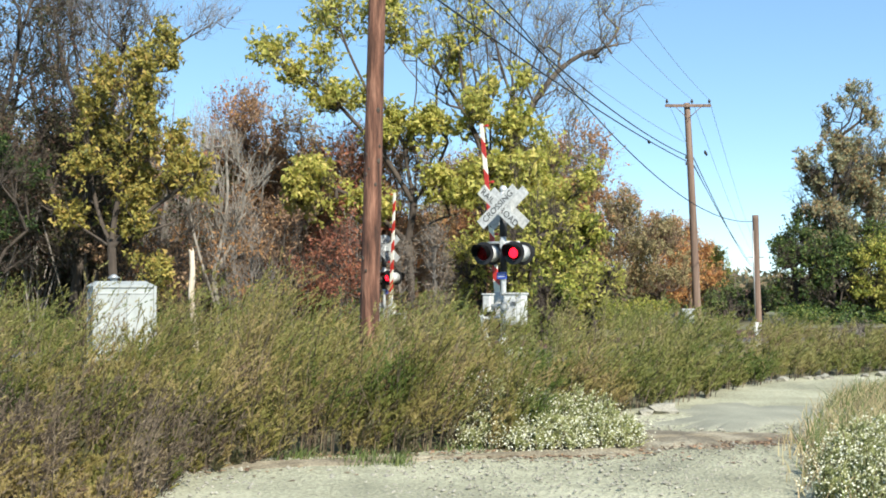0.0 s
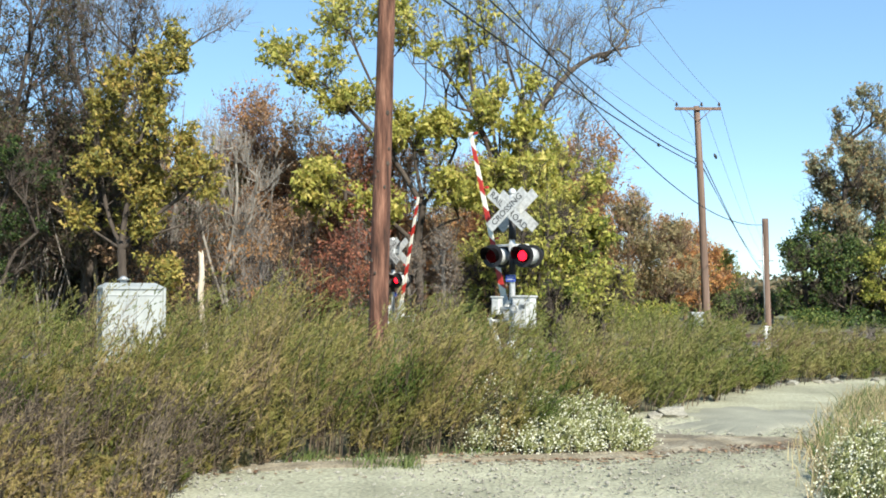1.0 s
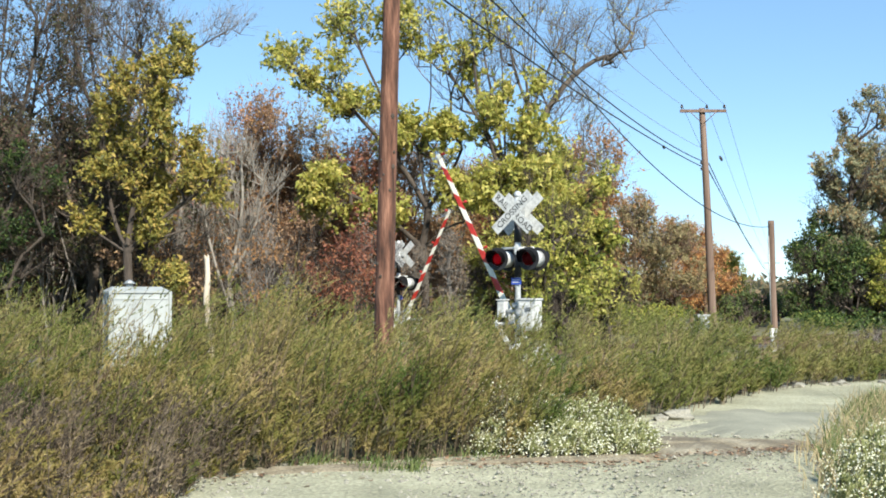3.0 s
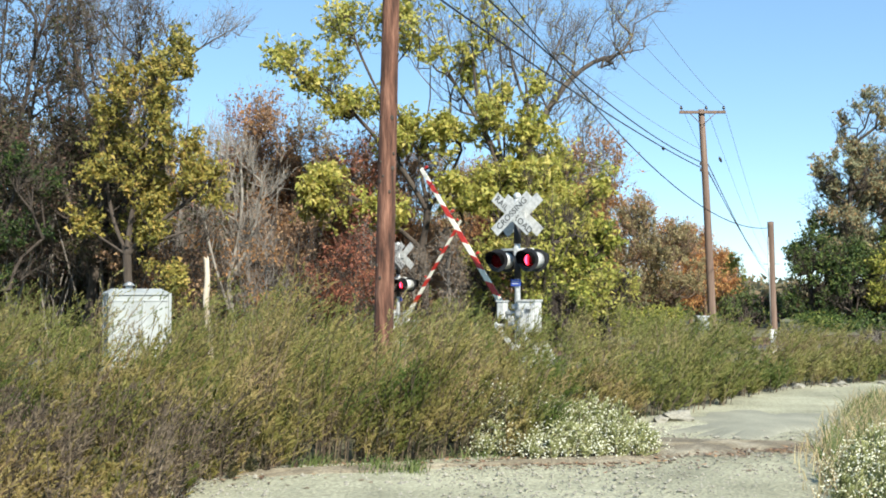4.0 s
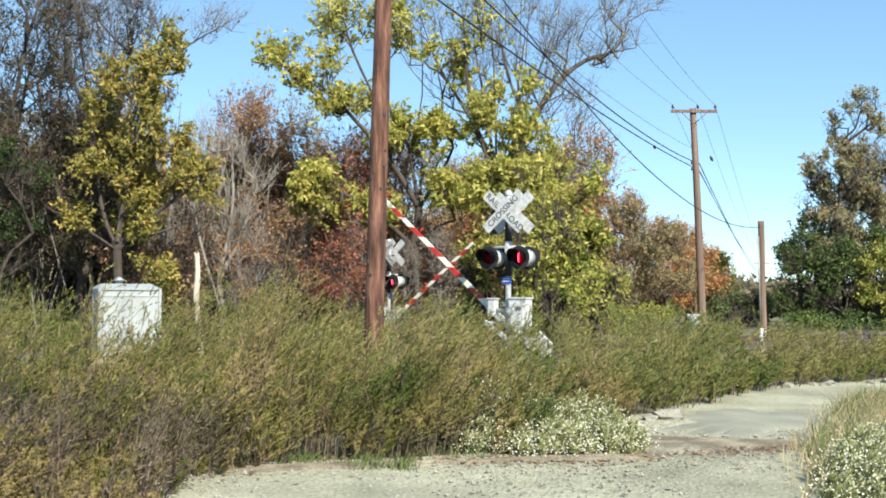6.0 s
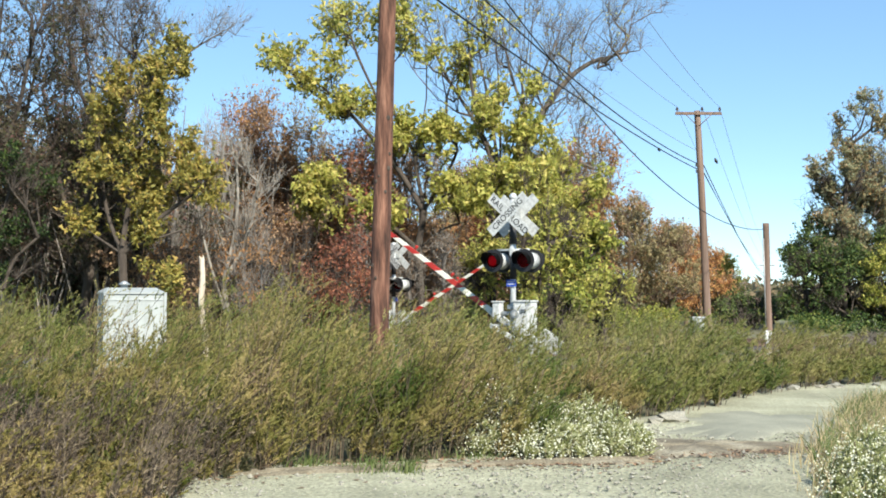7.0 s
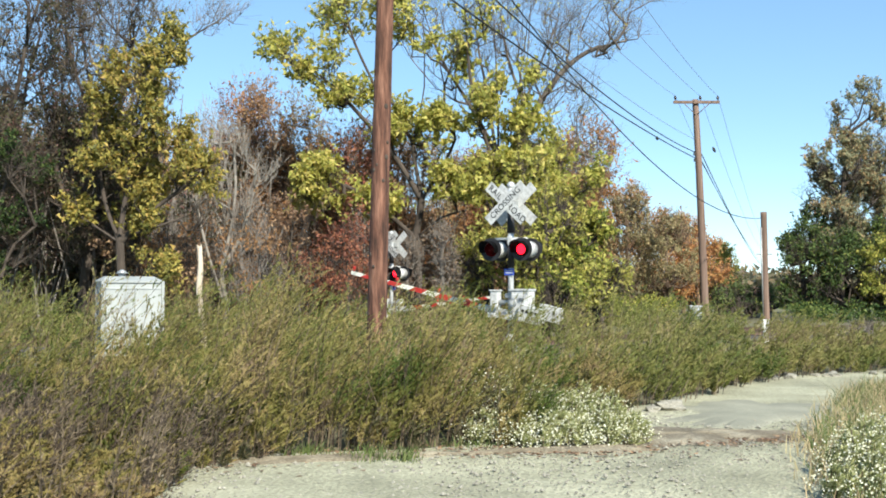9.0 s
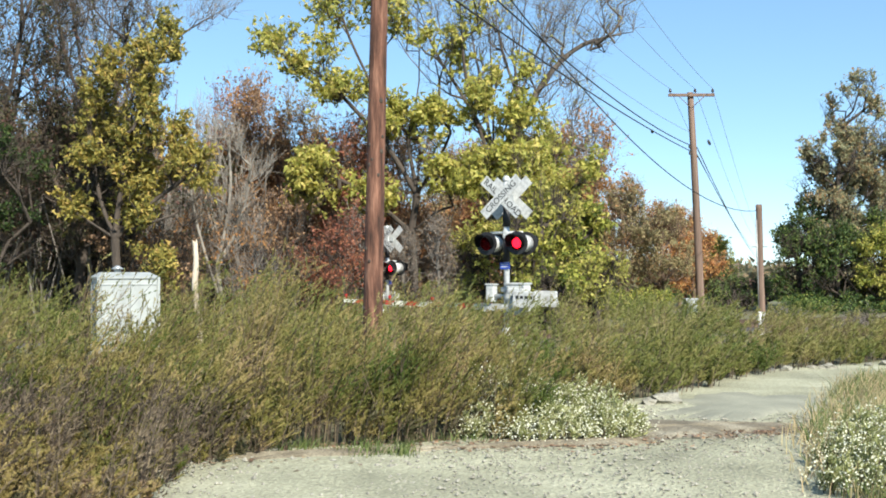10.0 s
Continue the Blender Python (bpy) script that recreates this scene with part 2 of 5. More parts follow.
def part(name, bm, mat, parent=None, label=""):
    """One mesh object from a bmesh (or a mesh), under a thing or part."""
    if isinstance(bm, bpy.types.Mesh):
        me = bm
    else:
        me = bpy.data.meshes.new(name)
        bm.to_mesh(me)
        bm.free()
        me.materials.append(mat)
    ob = new(name, me)
    ob.parent = parent
    if label:
        tagged(ob, label)
    return ob


def block(size, at=(0, 0, 0), bevel=0.01, turn=None, bm=None):
    bm = bm or bmesh.new()
    m = Matrix.Translation(at) @ (turn or Matrix()) @ Matrix.Diagonal((*size, 1))
    made = bmesh.ops.create_cube(bm, size=1, matrix=m)
    if bevel:
        edges = list({ed for v in made["verts"] for ed in v.link_edges})
        bmesh.ops.bevel(bm, geom=edges, offset=min(bevel, min(size) * 0.4), segments=2, affect="EDGES", profile=0.7)
    return bm


def rod(p0, p1, r0, r1=None, sides=16, bm=None):
    bm = bm or bmesh.new()
    p0, p1 = Vector(p0), Vector(p1)
    d = p1 - p0
    m = Matrix.Translation((p0 + p1) / 2) @ d.to_track_quat("Z", "Y").to_matrix().to_4x4()
    bmesh.ops.create_cone(bm, cap_ends=True, segments=sides, radius1=r0, radius2=r0 if r1 is None else r1, depth=d.length, matrix=m)
    for f in bm.faces:
        f.smooth = len(f.verts) == 4
    return bm


def tubes(p0, p1, r0, r1, sides):
    """Vertices and quads of many open tubes at once."""
    d = p1 - p0
    d = d / np.maximum(np.linalg.norm(d, axis=1, keepdims=True), 1e-6)
    ref = np.where(np.abs(d[:, 2:3]) > 0.9, np.array([[1.0, 0, 0]]), np.array([[0, 0, 1.0]]))
    u = np.cross(d, ref)
    u /= np.linalg.norm(u, axis=1, keepdims=True)
    w = np.cross(d, u)
    ang = np.arange(sides) * 2 * np.pi / sides
    ring = u[:, None] * np.cos(ang)[None, :, None] + w[:, None] * np.sin(ang)[None, :, None]
    low, high = p0[:, None] + ring * r0[:, None, None], p1[:, None] + ring * r1[:, None, None]
    verts = np.concatenate([low, high], 1).reshape(-1, 3)
    i = np.arange(sides)
    quad = np.stack([i, (i + 1) % sides, (i + 1) % sides + sides, i + sides], 1)
    faces = (np.arange(len(p0)) * 2 * sides)[:, None, None] + quad[None]
    return verts, faces.reshape(-1, 4)


def unit(v):
    return v / np.maximum(np.linalg.norm(v, axis=-1, keepdims=True), 1e-6)


def leaf_blades(rng, at, length, width, droop=0.3):
    """A small pointed leaf at each place."""
    n = len(at)
    d = rng.normal(size=(n, 3))
    d[:, 2] -= droop
    d = unit(d)
    s = unit(np.cross(d, rng.normal(size=(n, 3))))
    ln = length * rng.uniform(0.6, 1.3, (n, 1))
    wd = width * rng.uniform(0.7, 1.3, (n, 1))
    verts = np.stack([at + s * wd * 0.5, at - s * wd * 0.5, at + d * ln], 1).reshape(-1, 3)
    return verts, np.arange(3 * n).reshape(-1, 3)


# ---------------------------------------------------------------- ground
def ground_height(x, y):
    """Nearly level; it sinks a little beyond the railway and rises in low swells far away."""
    x, y = np.asarray(x, float), np.asarray(y, float)
    fall = -0.42 * np.clip((y - 25) / 8, 0, 1) * np.clip((8 - x) / 6, 0, 1)
    bump = 0.03 * np.sin(x * 0.9 + 1) * np.sin(y * 0.7) * np.clip((y - 12) / 6, 0, 1)
    away = -4.2 * np.clip((y - 60) / 90, 0, 1) ** 1.5
    return fall + bump + away


def ground_sheet():
    ax = np.concatenate([-np.geomspace(1500, 42, 14), np.arange(-40, 40.1, 1.0), np.geomspace(42, 1500, 14)])
    ay = np.concatenate([-np.geomspace(1500, 12, 12), np.arange(-10, 70.1, 1.0), np.geomspace(74, 2500, 14)])
    X, Y = np.meshgrid(ax, ay)
    V = np.stack([X, Y, ground_height(X, Y)], -1).reshape(-1, 3)
    n = len(ax)
    i = (np.arange(len(ay) - 1)[:, None] * n + np.arange(n - 1)[None]).ravel()
    F = np.stack([i, i + 1, i + n + 1, i + n], 1)
    ob = new("ground", mesh_arrays("ground", V, F, M_EARTH, True))
    tagged(ob, "brown bare earth with thin grass under tall weeds", "ground", kind="structure")


# edges of the lane: y, far edge x by the weeds and near edge x by the verge
def lane_left(y):
    return np.interp(y, (-20, 6.0, 8, 8.8, 9.7, 10.3, 11.2, 12.6, 13.5, 15.5, 17.3, 18.9, 21, 23), (-6, -2.1, -2.05, -2.1, -1.25, 0.9, 1.5, 1.95, 2.9, 4.1, 5.4, 7.6, 11, 17))


def lane_right(y):
    return np.interp(y, (-20, 3, 8, 10.3, 13.5, 15.8, 17.0, 17.8, 23), (6, 3, 2.6, 3.3, 4.7, 5.9, 7.2, 11, 30))


def lane():
    rng = np.random.default_rng(3)
    ys = np.concatenate([np.arange(-20, 6, 2.0), np.arange(6, 23, 0.25)])
    k = 24
    s = np.linspace(0, 1, k)
    wob = rng.normal(0, 0.07, (len(ys), 2))
    L, R = lane_left(ys) - 0.5 + wob[:, 0], lane_right(ys) + 0.7 + wob[:, 1]
    X = L[:, None] * (1 - s) + R[:, None] * s
    Y = np.repeat(ys[:, None], k, 1)
    Z = 0.012 + 0.015 * np.sin(X * 1.7) * np.sin(Y * 1.3) + rng.normal(0, 0.003, X.shape)
    V = np.stack([X, Y, Z + 0.02], -1).reshape(-1, 3)
    i = (np.arange(len(ys) - 1)[:, None] * k + np.arange(k - 1)[None]).ravel()
    F = np.stack([i, i + 1, i + k + 1, i + k], 1)
    ob = new("path", mesh_arrays("path", V, F, M_GRAVEL, True))
    tagged(ob, "pale dusty gravel lane with worn edges", "path", kind="structure")


RAIL_AT, RAIL_DIR = Vector((-0.5, 28.5, 0)), Vector((0.935, 0.355, 0)).normalized()


def railway():
    """Ballast bed, sleepers and two rails that run across behind the weeds."""
    side = Vector((-RAIL_DIR.y, RAIL_DIR.x, 0))
    bm = bmesh.new()
    rows = []
    for i in range(-30, 41):
        c = RAIL_AT + RAIL_DIR * i * 2.0
        g = float(ground_height(c.x, c.y))
        rows.append([bm.verts.new(c + side * o + Vector((0, 0, max(g, -0.2) + h))) for o, h in ((-2.6, -0.35), (-1.5, 0.06), (1.5, 0.06), (2.6, -0.45))])
    for r0, r1 in zip(rows, rows[1:]):
        for j in range(3):
            bm.faces.new((r0[j], r0[j + 1], r1[j + 1], r1[j]))
    tagged(part("ballast_bed", bm, M_BALLAST), "grey-brown crushed stone ballast under the rails", "ballast", kind="structure")
    for o in (-0.72, 0.72):
        bm = bmesh.new()
        prev = None
        for i in range(-30, 41):
            c = RAIL_AT + RAIL_DIR * i * 2.0 + side * o
            g = max(float(ground_height(c.x, c.y)), -0.2) + 0.07
            ring = [bm.verts.new(c + side * a + Vector((0, 0, g + b))) for a, b in ((-0.07, 0), (-0.035, 0.05), (-0.035, 0.16), (0.035, 0.16), (0.035, 0.05), (0.07, 0))]
            if prev:
                for j in range(5):
                    bm.faces.new((prev[j], prev[j + 1], ring[j + 1], ring[j]))
            prev = ring
        tagged(part("rail", bm, M_RUST), "rusty steel running rail on ballast", "rail", kind="structure")


ground_sheet()
lane()
railway()


# ---------------------------------------------------------------- utility poles and wires
def wobbly_pole(base, top, r0, r1, mat, seed, name="shaft", sides=18, steps=26):
    """A tapered round pole with slight bends and checks in the wood."""
    rng = np.random.default_rng(seed)
    bm = bmesh.new()
    base, top = Vector(base), Vector(top)
    prev = None
    for i in range(steps + 1):
        s = i / steps
        c = base.lerp(top, s) + Vector((math.sin(s * 5 + seed) * 0.012, math.cos(s * 4) * 0.01, 0))
        r = r0 + (r1 - r0) * s
        ring = [bm.verts.new(c + Vector((math.cos(j / sides * math.tau), math.sin(j / sides * math.tau), 0)) * r * (1 + rng.normal(0, 0.012))) for j in range(sides)]
        if prev:
            for j in range(sides):
                bm.faces.new((prev[j], prev[(j + 1) % sides], ring[(j + 1) % sides], ring[j])).smooth = True
        prev = ring
    bm.faces.new(prev)
    return bm


def thing(name, at, label, category, group="", turn=0):
    ob = new(name)
    ob.matrix_basis = pose(*at, 0, 0, turn)
    return tagged(ob, label, category, group)


def crossarm(parent, z, length, r, turn, lean=(0, 0), pins=(-0.46, 0.08, 0.46)):
    """A timber arm with braces and pin insulators, across the pole."""
    t = Matrix.Rotation(radians(turn), 4, "Z")
    fwd = t @ Vector((0, -(r + 0.05), 0))
    off = Vector((lean[0], lean[1], 0)) + fwd
    part("crossarm", block((length, 0.09, 0.115), off + Vector((0, 0, z)), 0.012, t), M_POLE_GREY, parent, "grey timber crossarm")
    for s in (-1, 1):
        a = off + t @ Vector((s * length * 0.28, -0.05, 0)) + Vector((0, 0, z - 0.05))
        b = Vector((lean[0], lean[1], 0)) + t @ Vector((s * 0.03, -r - 0.012, 0)) + Vector((0, 0, z - 0.5))
        part("brace", rod(a, b, 0.016, sides=6), M_POLE_GREY, parent)
    ends = []
    for p in pins:
        c = off + t @ Vector((p * length, 0, 0)) + Vector((0, 0, z + 0.055))
        bm = rod(c, c + Vector((0, 0, 0.1)), 0.018, sides=8)
        rod(c + Vector((0, 0, 0.08)), c + Vector((0, 0, 0.15)), 0.062, 0.05, 12, bm)
        rod(c + Vector((0, 0, 0.15)), c + Vector((0, 0, 0.2)), 0.04, 0.032, 12, bm)
        part("insulator", bm, M_CERAMIC, parent, "dark glazed pin insulator")
        ends.append(c + Vector((0, 0, 0.2)))
    return ends


NEAR_POLE, FAR_POLE, SHORT_POLE = Vector((-1.18, 16.7, 0)), Vector((10.24, 43, 0)), Vector((13.25, 45, 0))
NEAR_LEAN, FAR_LEAN, SHORT_LEAN = Vector((0.27, 0, 10.6)), Vector((-0.38, 0, 8.95)), Vector((-0.10, 0, 4.55))


def near_pole():
    ob = thing("utility_pole", NEAR_POLE, "reddish brown treated wooden utility pole with knots", "utility pole")
    part("shaft", wobbly_pole((0, 0, -0.1), NEAR_LEAN, 0.158, 0.115, M_POLE, 2, sides=24, steps=60), M_POLE, ob)
    rng = np.random.default_rng(8)
    for i in range(16):
        z = rng.uniform(1.0, 6.5)
        a = rng.uniform(math.pi, math.tau)
        r = 0.158 - 0.043 * z / 10.6
        c = Vector((NEAR_LEAN.x * z / 10.6 + math.cos(a) * (r - 0.003), math.sin(a) * (r - 0.003), z))
        bm = bmesh.new()
        s = rng.uniform(0.018, 0.034)
        bmesh.ops.create_icosphere(bm, subdivisions=2, radius=1, matrix=Matrix.Translation(c) @ Matrix.Rotation(a, 4, "Z") @ Matrix.Diagonal((0.014, s, s * 1.3, 1)))
        part("knot", bm, M_BARK_DARK, ob, "dark oval knot in the wood")
    ends = crossarm(ob, 10.2, 2.4, 0.12, -12, (0.26, 0))
    return [NEAR_POLE + e for e in ends]


def far_pole():
    ob = thing("utility_pole", FAR_POLE, "tall weathered brown utility pole with timber crossarm", "utility pole")
    part("shaft", wobbly_pole((0, 0, -0.1), FAR_LEAN, 0.17, 0.12, M_POLE_GREY, 5), M_POLE_GREY, ob)
    ends = crossarm(ob, 8.82, 1.85, 0.12, 0, (FAR_LEAN.x * 0.985, 0))
    for z in (6.75, 6.5):
        x = FAR_LEAN.x * z / 8.95
        part("cable_clamp", block((0.07, 0.12, 0.12), (x - 0.15, -0.05, z), 0.01), M_BLACK, ob, "black cable clamp on pole")
    return [FAR_POLE + e for e in ends]


def short_pole():
    ob = thing("service_pole", SHORT_POLE, "short weathered wooden service pole with a grey conduit", "utility pole")
    part("shaft", wobbly_pole((0, 0, -0.1), SHORT_LEAN, 0.15, 0.13, M_POLE_GREY, 9), M_POLE_GREY, ob)
    part("conduit", rod((-0.16, -0.1, 0.2), (-0.23, -0.08, 3.9), 0.03, sides=10), M_GREY, ob, "pale grey conduit up the pole")
    post = thing("marker_post", (8.22, 28, 0), "short white marker post with a dark mark in weeds", "marker post")
    part("post", block((0.13, 0.11, 0.42), (0, 0, 0.18), 0.02), M_WHITE, post)
    box = part("head", block((0.20, 0.15, 0.26), (0, 0, 0.50), 0.02), M_WHITE, post, "white box head")
    part("mark", rod((0.01, -0.074, 0.48), (0.01, -0.084, 0.48), 0.035, 0.03, 14), M_BLACK, box, "round dark mark")
    part("cap_bracket", block((0.22, 0.04, 0.03), (0, -0.05, 0.385), 0.006), M_BLACK, post, "dark band under the head")


def wire(name, pts_ends, sag, r, mat, label):
    """A hanging cable between two points."""
    a, b = pts_ends
    n = 40
    s = np.linspace(0, 1, n + 1)
    p = np.array(a)[None] * (1 - s)[:, None] + np.array(b)[None] * s[:, None]
    p[:, 2] -= sag * 4 * s * (1 - s)
    d = unit(np.gradient(p, axis=0))
    u = unit(np.cross(d, np.array([0, 0, 1.0])))
    w = np.cross(d, u)
    ang = np.arange(6) * math.tau / 6
    v = (p[:, None] + (u[:, None] * np.cos(ang)[None, :, None] + w[:, None] * np.sin(ang)[None, :, None]) * r).reshape(-1, 3)
    k = np.arange(6)
    f = (np.arange(n) * 6)[:, None, None] + np.stack([k, (k + 1) % 6, (k + 1) % 6 + 6, k + 6], 1)[None]
    ob = new(name, mesh_arrays(name, v, f.reshape(-1, 4), mat, True))
    return tagged(ob, label, "cable", "overhead wires")


near_ends = near_pole()
far_ends = far_pole()
short_pole()
for a, b in zip(near_ends, far_ends):
    wire("power_line", (a, b), 0.55, 0.008, M_WIRE_GREY, "thin grey bare power line between the poles")
next_pole = Vector((43.9, 150, -4.2))
for e, dx in zip(far_ends, (-0.9, 0.1, 0.9)):
    wire("power_line", (e, next_pole + Vector((dx, 0, 9.9))), 1.1, 0.009, M_WIRE_GREY, "thin grey bare power line running into the distance")
clamp = FAR_POLE + Vector((FAR_LEAN.x * 0.75 - 0.17, -0.1, 6.75))
clamp_low = FAR_POLE + Vector((FAR_LEAN.x * 0.72 - 0.17, -0.1, 6.45))
NEAR_HOOK = NEAR_POLE + Vector((0.30, -0.05, 0))
FAR_HOOK = FAR_POLE + Vector((-0.44, -0.1, 0))
wire("telephone_cable", (NEAR_HOOK + Vector((0, 0, 7.54)), FAR_HOOK + Vector((0, 0, 6.82))), 0.48, 0.018, M_WIRE, "thick black telephone cable between wooden poles")
wire("telephone_cable", (NEAR_HOOK + Vector((0, 0, 6.66)), FAR_HOOK + Vector((0, 0, 6.59))), 0.20, 0.018, M_WIRE, "thick black telephone cable between wooden poles")
wire("service_cable", (NEAR_HOOK + Vector((0, 0, 7.43)), FAR_HOOK + Vector((0, 0, 7.33))), 0.32, 0.008, M_WIRE_GREY, "thin grey service cable between the poles")
wire("service_drop", (NEAR_HOOK + Vector((0, 0, 8.59)), SHORT_POLE + Vector((-0.22, -0.1, 4.28))), 1.63, 0.015, M_WIRE, "black service drop cable to the short pole")
splice = bmesh.new()
bmesh.ops.create_uvsphere(splice, u_segments=14, v_segments=8, radius=1, matrix=Matrix.Diagonal((0.13, 0.05, 0.06, 1)))
splice = part("splice_case", splice, M_BLACK)
splice.matrix_basis = pose(6.93, 35.84, 6.42, 0, 8, 68)
tagged(splice, "small black splice case hung on the telephone cable", "splice case", "splice cases")
tagged(copy_thing(splice, pose(10.75, 43.6, 7.0, 0, 60, 20)), "small black splice case beside the tall pole", "splice case")
for e, dx in ((clamp, -0.2), (clamp_low, 0.0), (clamp_low + Vector((0, 0, -0.05)), 0.3)):
    wire("telephone_cable", (e + Vector((0.35, 0.2, 0)), next_pole + Vector((dx, 0, 7.9))), 0.6, 0.016, M_WIRE, "black telephone cable running into the distance")
far_utility = thing("utility_pole", next_pole, "far brown utility pole with short crossarm", "utility pole")
part("shaft", rod((0, 0, 0), (0, 0, 10.1), 0.16, 0.11, 12), M_POLE_GREY, far_utility)
part("crossarm", block((2.2, 0.1, 0.12), (0, -0.14, 9.7), 0.01), M_POLE_GREY, far_utility)
copy_thing(far_utility, pose(54.5, 200, -6.2))


# ---------------------------------------------------------------- crossing signals
def text_mesh(body, size, mat, name):
    cu = bpy.data.curves.new(name, "FONT")
    cu.body, cu.size, cu.align_x, cu.align_y, cu.extrude = body, size, "CENTER", "CENTER", 0.002
    tmp = bpy.data.objects.new(name, cu)
    me = bpy.data.meshes.new_from_object(tmp)
    bpy.data.objects.remove(tmp)
    me.materials.clear()
    me.materials.append(mat)
    return me


def blade(parent, angle, y, z, first, second, gap):
    """One board of the crossbuck: local +x along the board; letters stand on the face towards -y."""
    m = pose(0, y, z, 0, -angle, 0)
    ob = part("sign_board", block((1.13, 0.012, 0.229), (0, 0, 0), 0.004), M_WHITE, parent, "white crossbuck board with black letters")
    ob.matrix_basis = m
    for word, x in ((first, -gap), (second, gap)):
        if word:
            tx = part("lettering", text_mesh(word, 0.185, M_LETTER, "lettering"), M_LETTER, ob, "black painted capital letters")
            tx.matrix_basis = pose(x, -0.0085, 0.0, 90, 0, 0)
    return ob


LAMPS = []
GATE_X, GATE_Y = -0.42, 0.62


def lamp_unit(parent, x, z):
    """A two-way flashing lamp: a black shield, hood and red lens to each side, a pale housing between."""
    head = part("lamp_housing", rod((x, -0.205, z), (x, 0.205, z), 0.175, sides=24), M_WHITE, parent, "white painted lamp housing")
    for s in (-1, 1):
        y = s * 0.21
        bm = rod((x, y, z), (x, y + s * 0.012, z), 0.245, sides=32)
        ring = [f for f in bm.faces if len(f.verts) > 4]
        bmesh.ops.inset_region(bm, faces=ring, thickness=0.088)
        inner = [f for f in bm.faces if len(f.verts) > 4]
        bmesh.ops.delete(bm, geom=inner, context="FACES")
        part("lamp_shield", bm, M_BLACK, head, "round black background shield")
        part("lamp_well", rod((x, s * 0.2055, z), (x, s * 0.2085, z), 0.15, sides=24), M_BLACK, head, "black lamp well behind the lens")
        # hood: the upper part of a short tube
        hood = bmesh.new()
        n = 18
        prev = None
        for i in range(n + 1):
            a = radians(-25 + 230 * i / n)
            c, w = math.cos(a) * 0.175, math.sin(a) * 0.175
            depth = 0.34 * (0.55 + 0.45 * max(0, math.sin(a)))
            row = [hood.verts.new((x + c, y, z + w)), hood.verts.new((x + c * 1.03, y + s * depth, z + w * 1.03))]
            if prev:
                hood.faces.new((prev[0], row[0], row[1], prev[1])).smooth = True
            prev = row
        bmesh.ops.solidify(hood, geom=hood.faces[:], thickness=0.006)
        part("hood", hood, M_BLACK, head, "black half-round hood over the lens")
        lens = bmesh.new()
        bmesh.ops.create_uvsphere(lens, u_segments=24, v_segments=10, radius=1, matrix=Matrix.Translation((x, y + s * 0.004, z)) @ Matrix.Rotation(radians(90), 4, "X") @ Matrix.Diagonal((0.152, 0.152, 0.05, 1)))
        for f in lens.faces:
            f.smooth = True
        part("lens", lens, M_LENS, head, "round dark red glass lens")
    return head


def lamp_glow_disc(head, x, z, s, mat):
    """An added glowing disc, turning behind the lens: its bright face makes each flash."""
    bm = rod((0, -0.004, 0), (0, -0.010, 0), 0.105, 0.100, 20)
    ob = part("glow_disc", bm, mat, head, "bright red glowing disc added to make the flash")
    part("glow_disc_back", rod((0, 0.006, 0), (0, -0.0035, 0), 0.125, sides=20), M_BLACK, ob, "black back plate")
    home = pose(x, s * 0.225, z, 0, 0, 0 if s < 0 else 180)
    ob.matrix_basis = home
    return ob, home


def striped_arm(parent, length, mirror):
    """A tapering gate arm in slanted red and white bands, along local -x (or +x), pivot at the origin."""
    bands = 11
    arm = part("arm_core", block((length - 0.45, 0.022, 0.05), (mirror * -(length + 0.45) / 2, 0, 0), 0.004), M_ARM_WHITE, parent, "white core of the gate arm")
    edge = 0.42
    step = (length - edge) / (bands)
    for i in range(bands):
        x0, x1 = edge + i * step, edge + (i + 1) * step
        h0, h1 = 0.066 - 0.026 * (x0 / length), 0.066 - 0.026 * (x1 / length)
        slant = 0.07
        bm = bmesh.new()
        vs = []
        for y in (-0.017, 0.017):
            for x, h in ((x0 + (slant if i else 0), -h0), (x1 + (slant if i < bands - 1 else 0), -h1), (x1 - (slant if i < bands - 1 else 0), h1), (x0 - (slant if i else 0), h0)):
                vs.append(bm.verts.new((-mirror * x, y, h)))
        bm.faces.new(vs[0:4])
        bm.faces.new(vs[7:3:-1])
        for j in range(4):
            bm.faces.new((vs[j], vs[4 + j], vs[4 + (j + 1) % 4], vs[(j + 1) % 4]))
        bmesh.ops.recalc_face_normals(bm, faces=bm.faces[:])
        red = i % 2 == 1
        part("stripe", bm, M_RED if red else M_ARM_WHITE, arm, "red reflective stripe" if red else "white reflective stripe")
    for f in (0.36, 0.66, 0.985):
        x = -mirror * (edge + (length - edge) * f)
        bm = rod((x, 0, 0.03), (x, 0, 0.12), 0.012, sides=8)
        block((0.05, 0.07, 0.07), (x, 0, 0.13), 0.015, None, bm)
        part("arm_lamp", bm, M_RED, parent, "small red lamp on top of the gate arm")


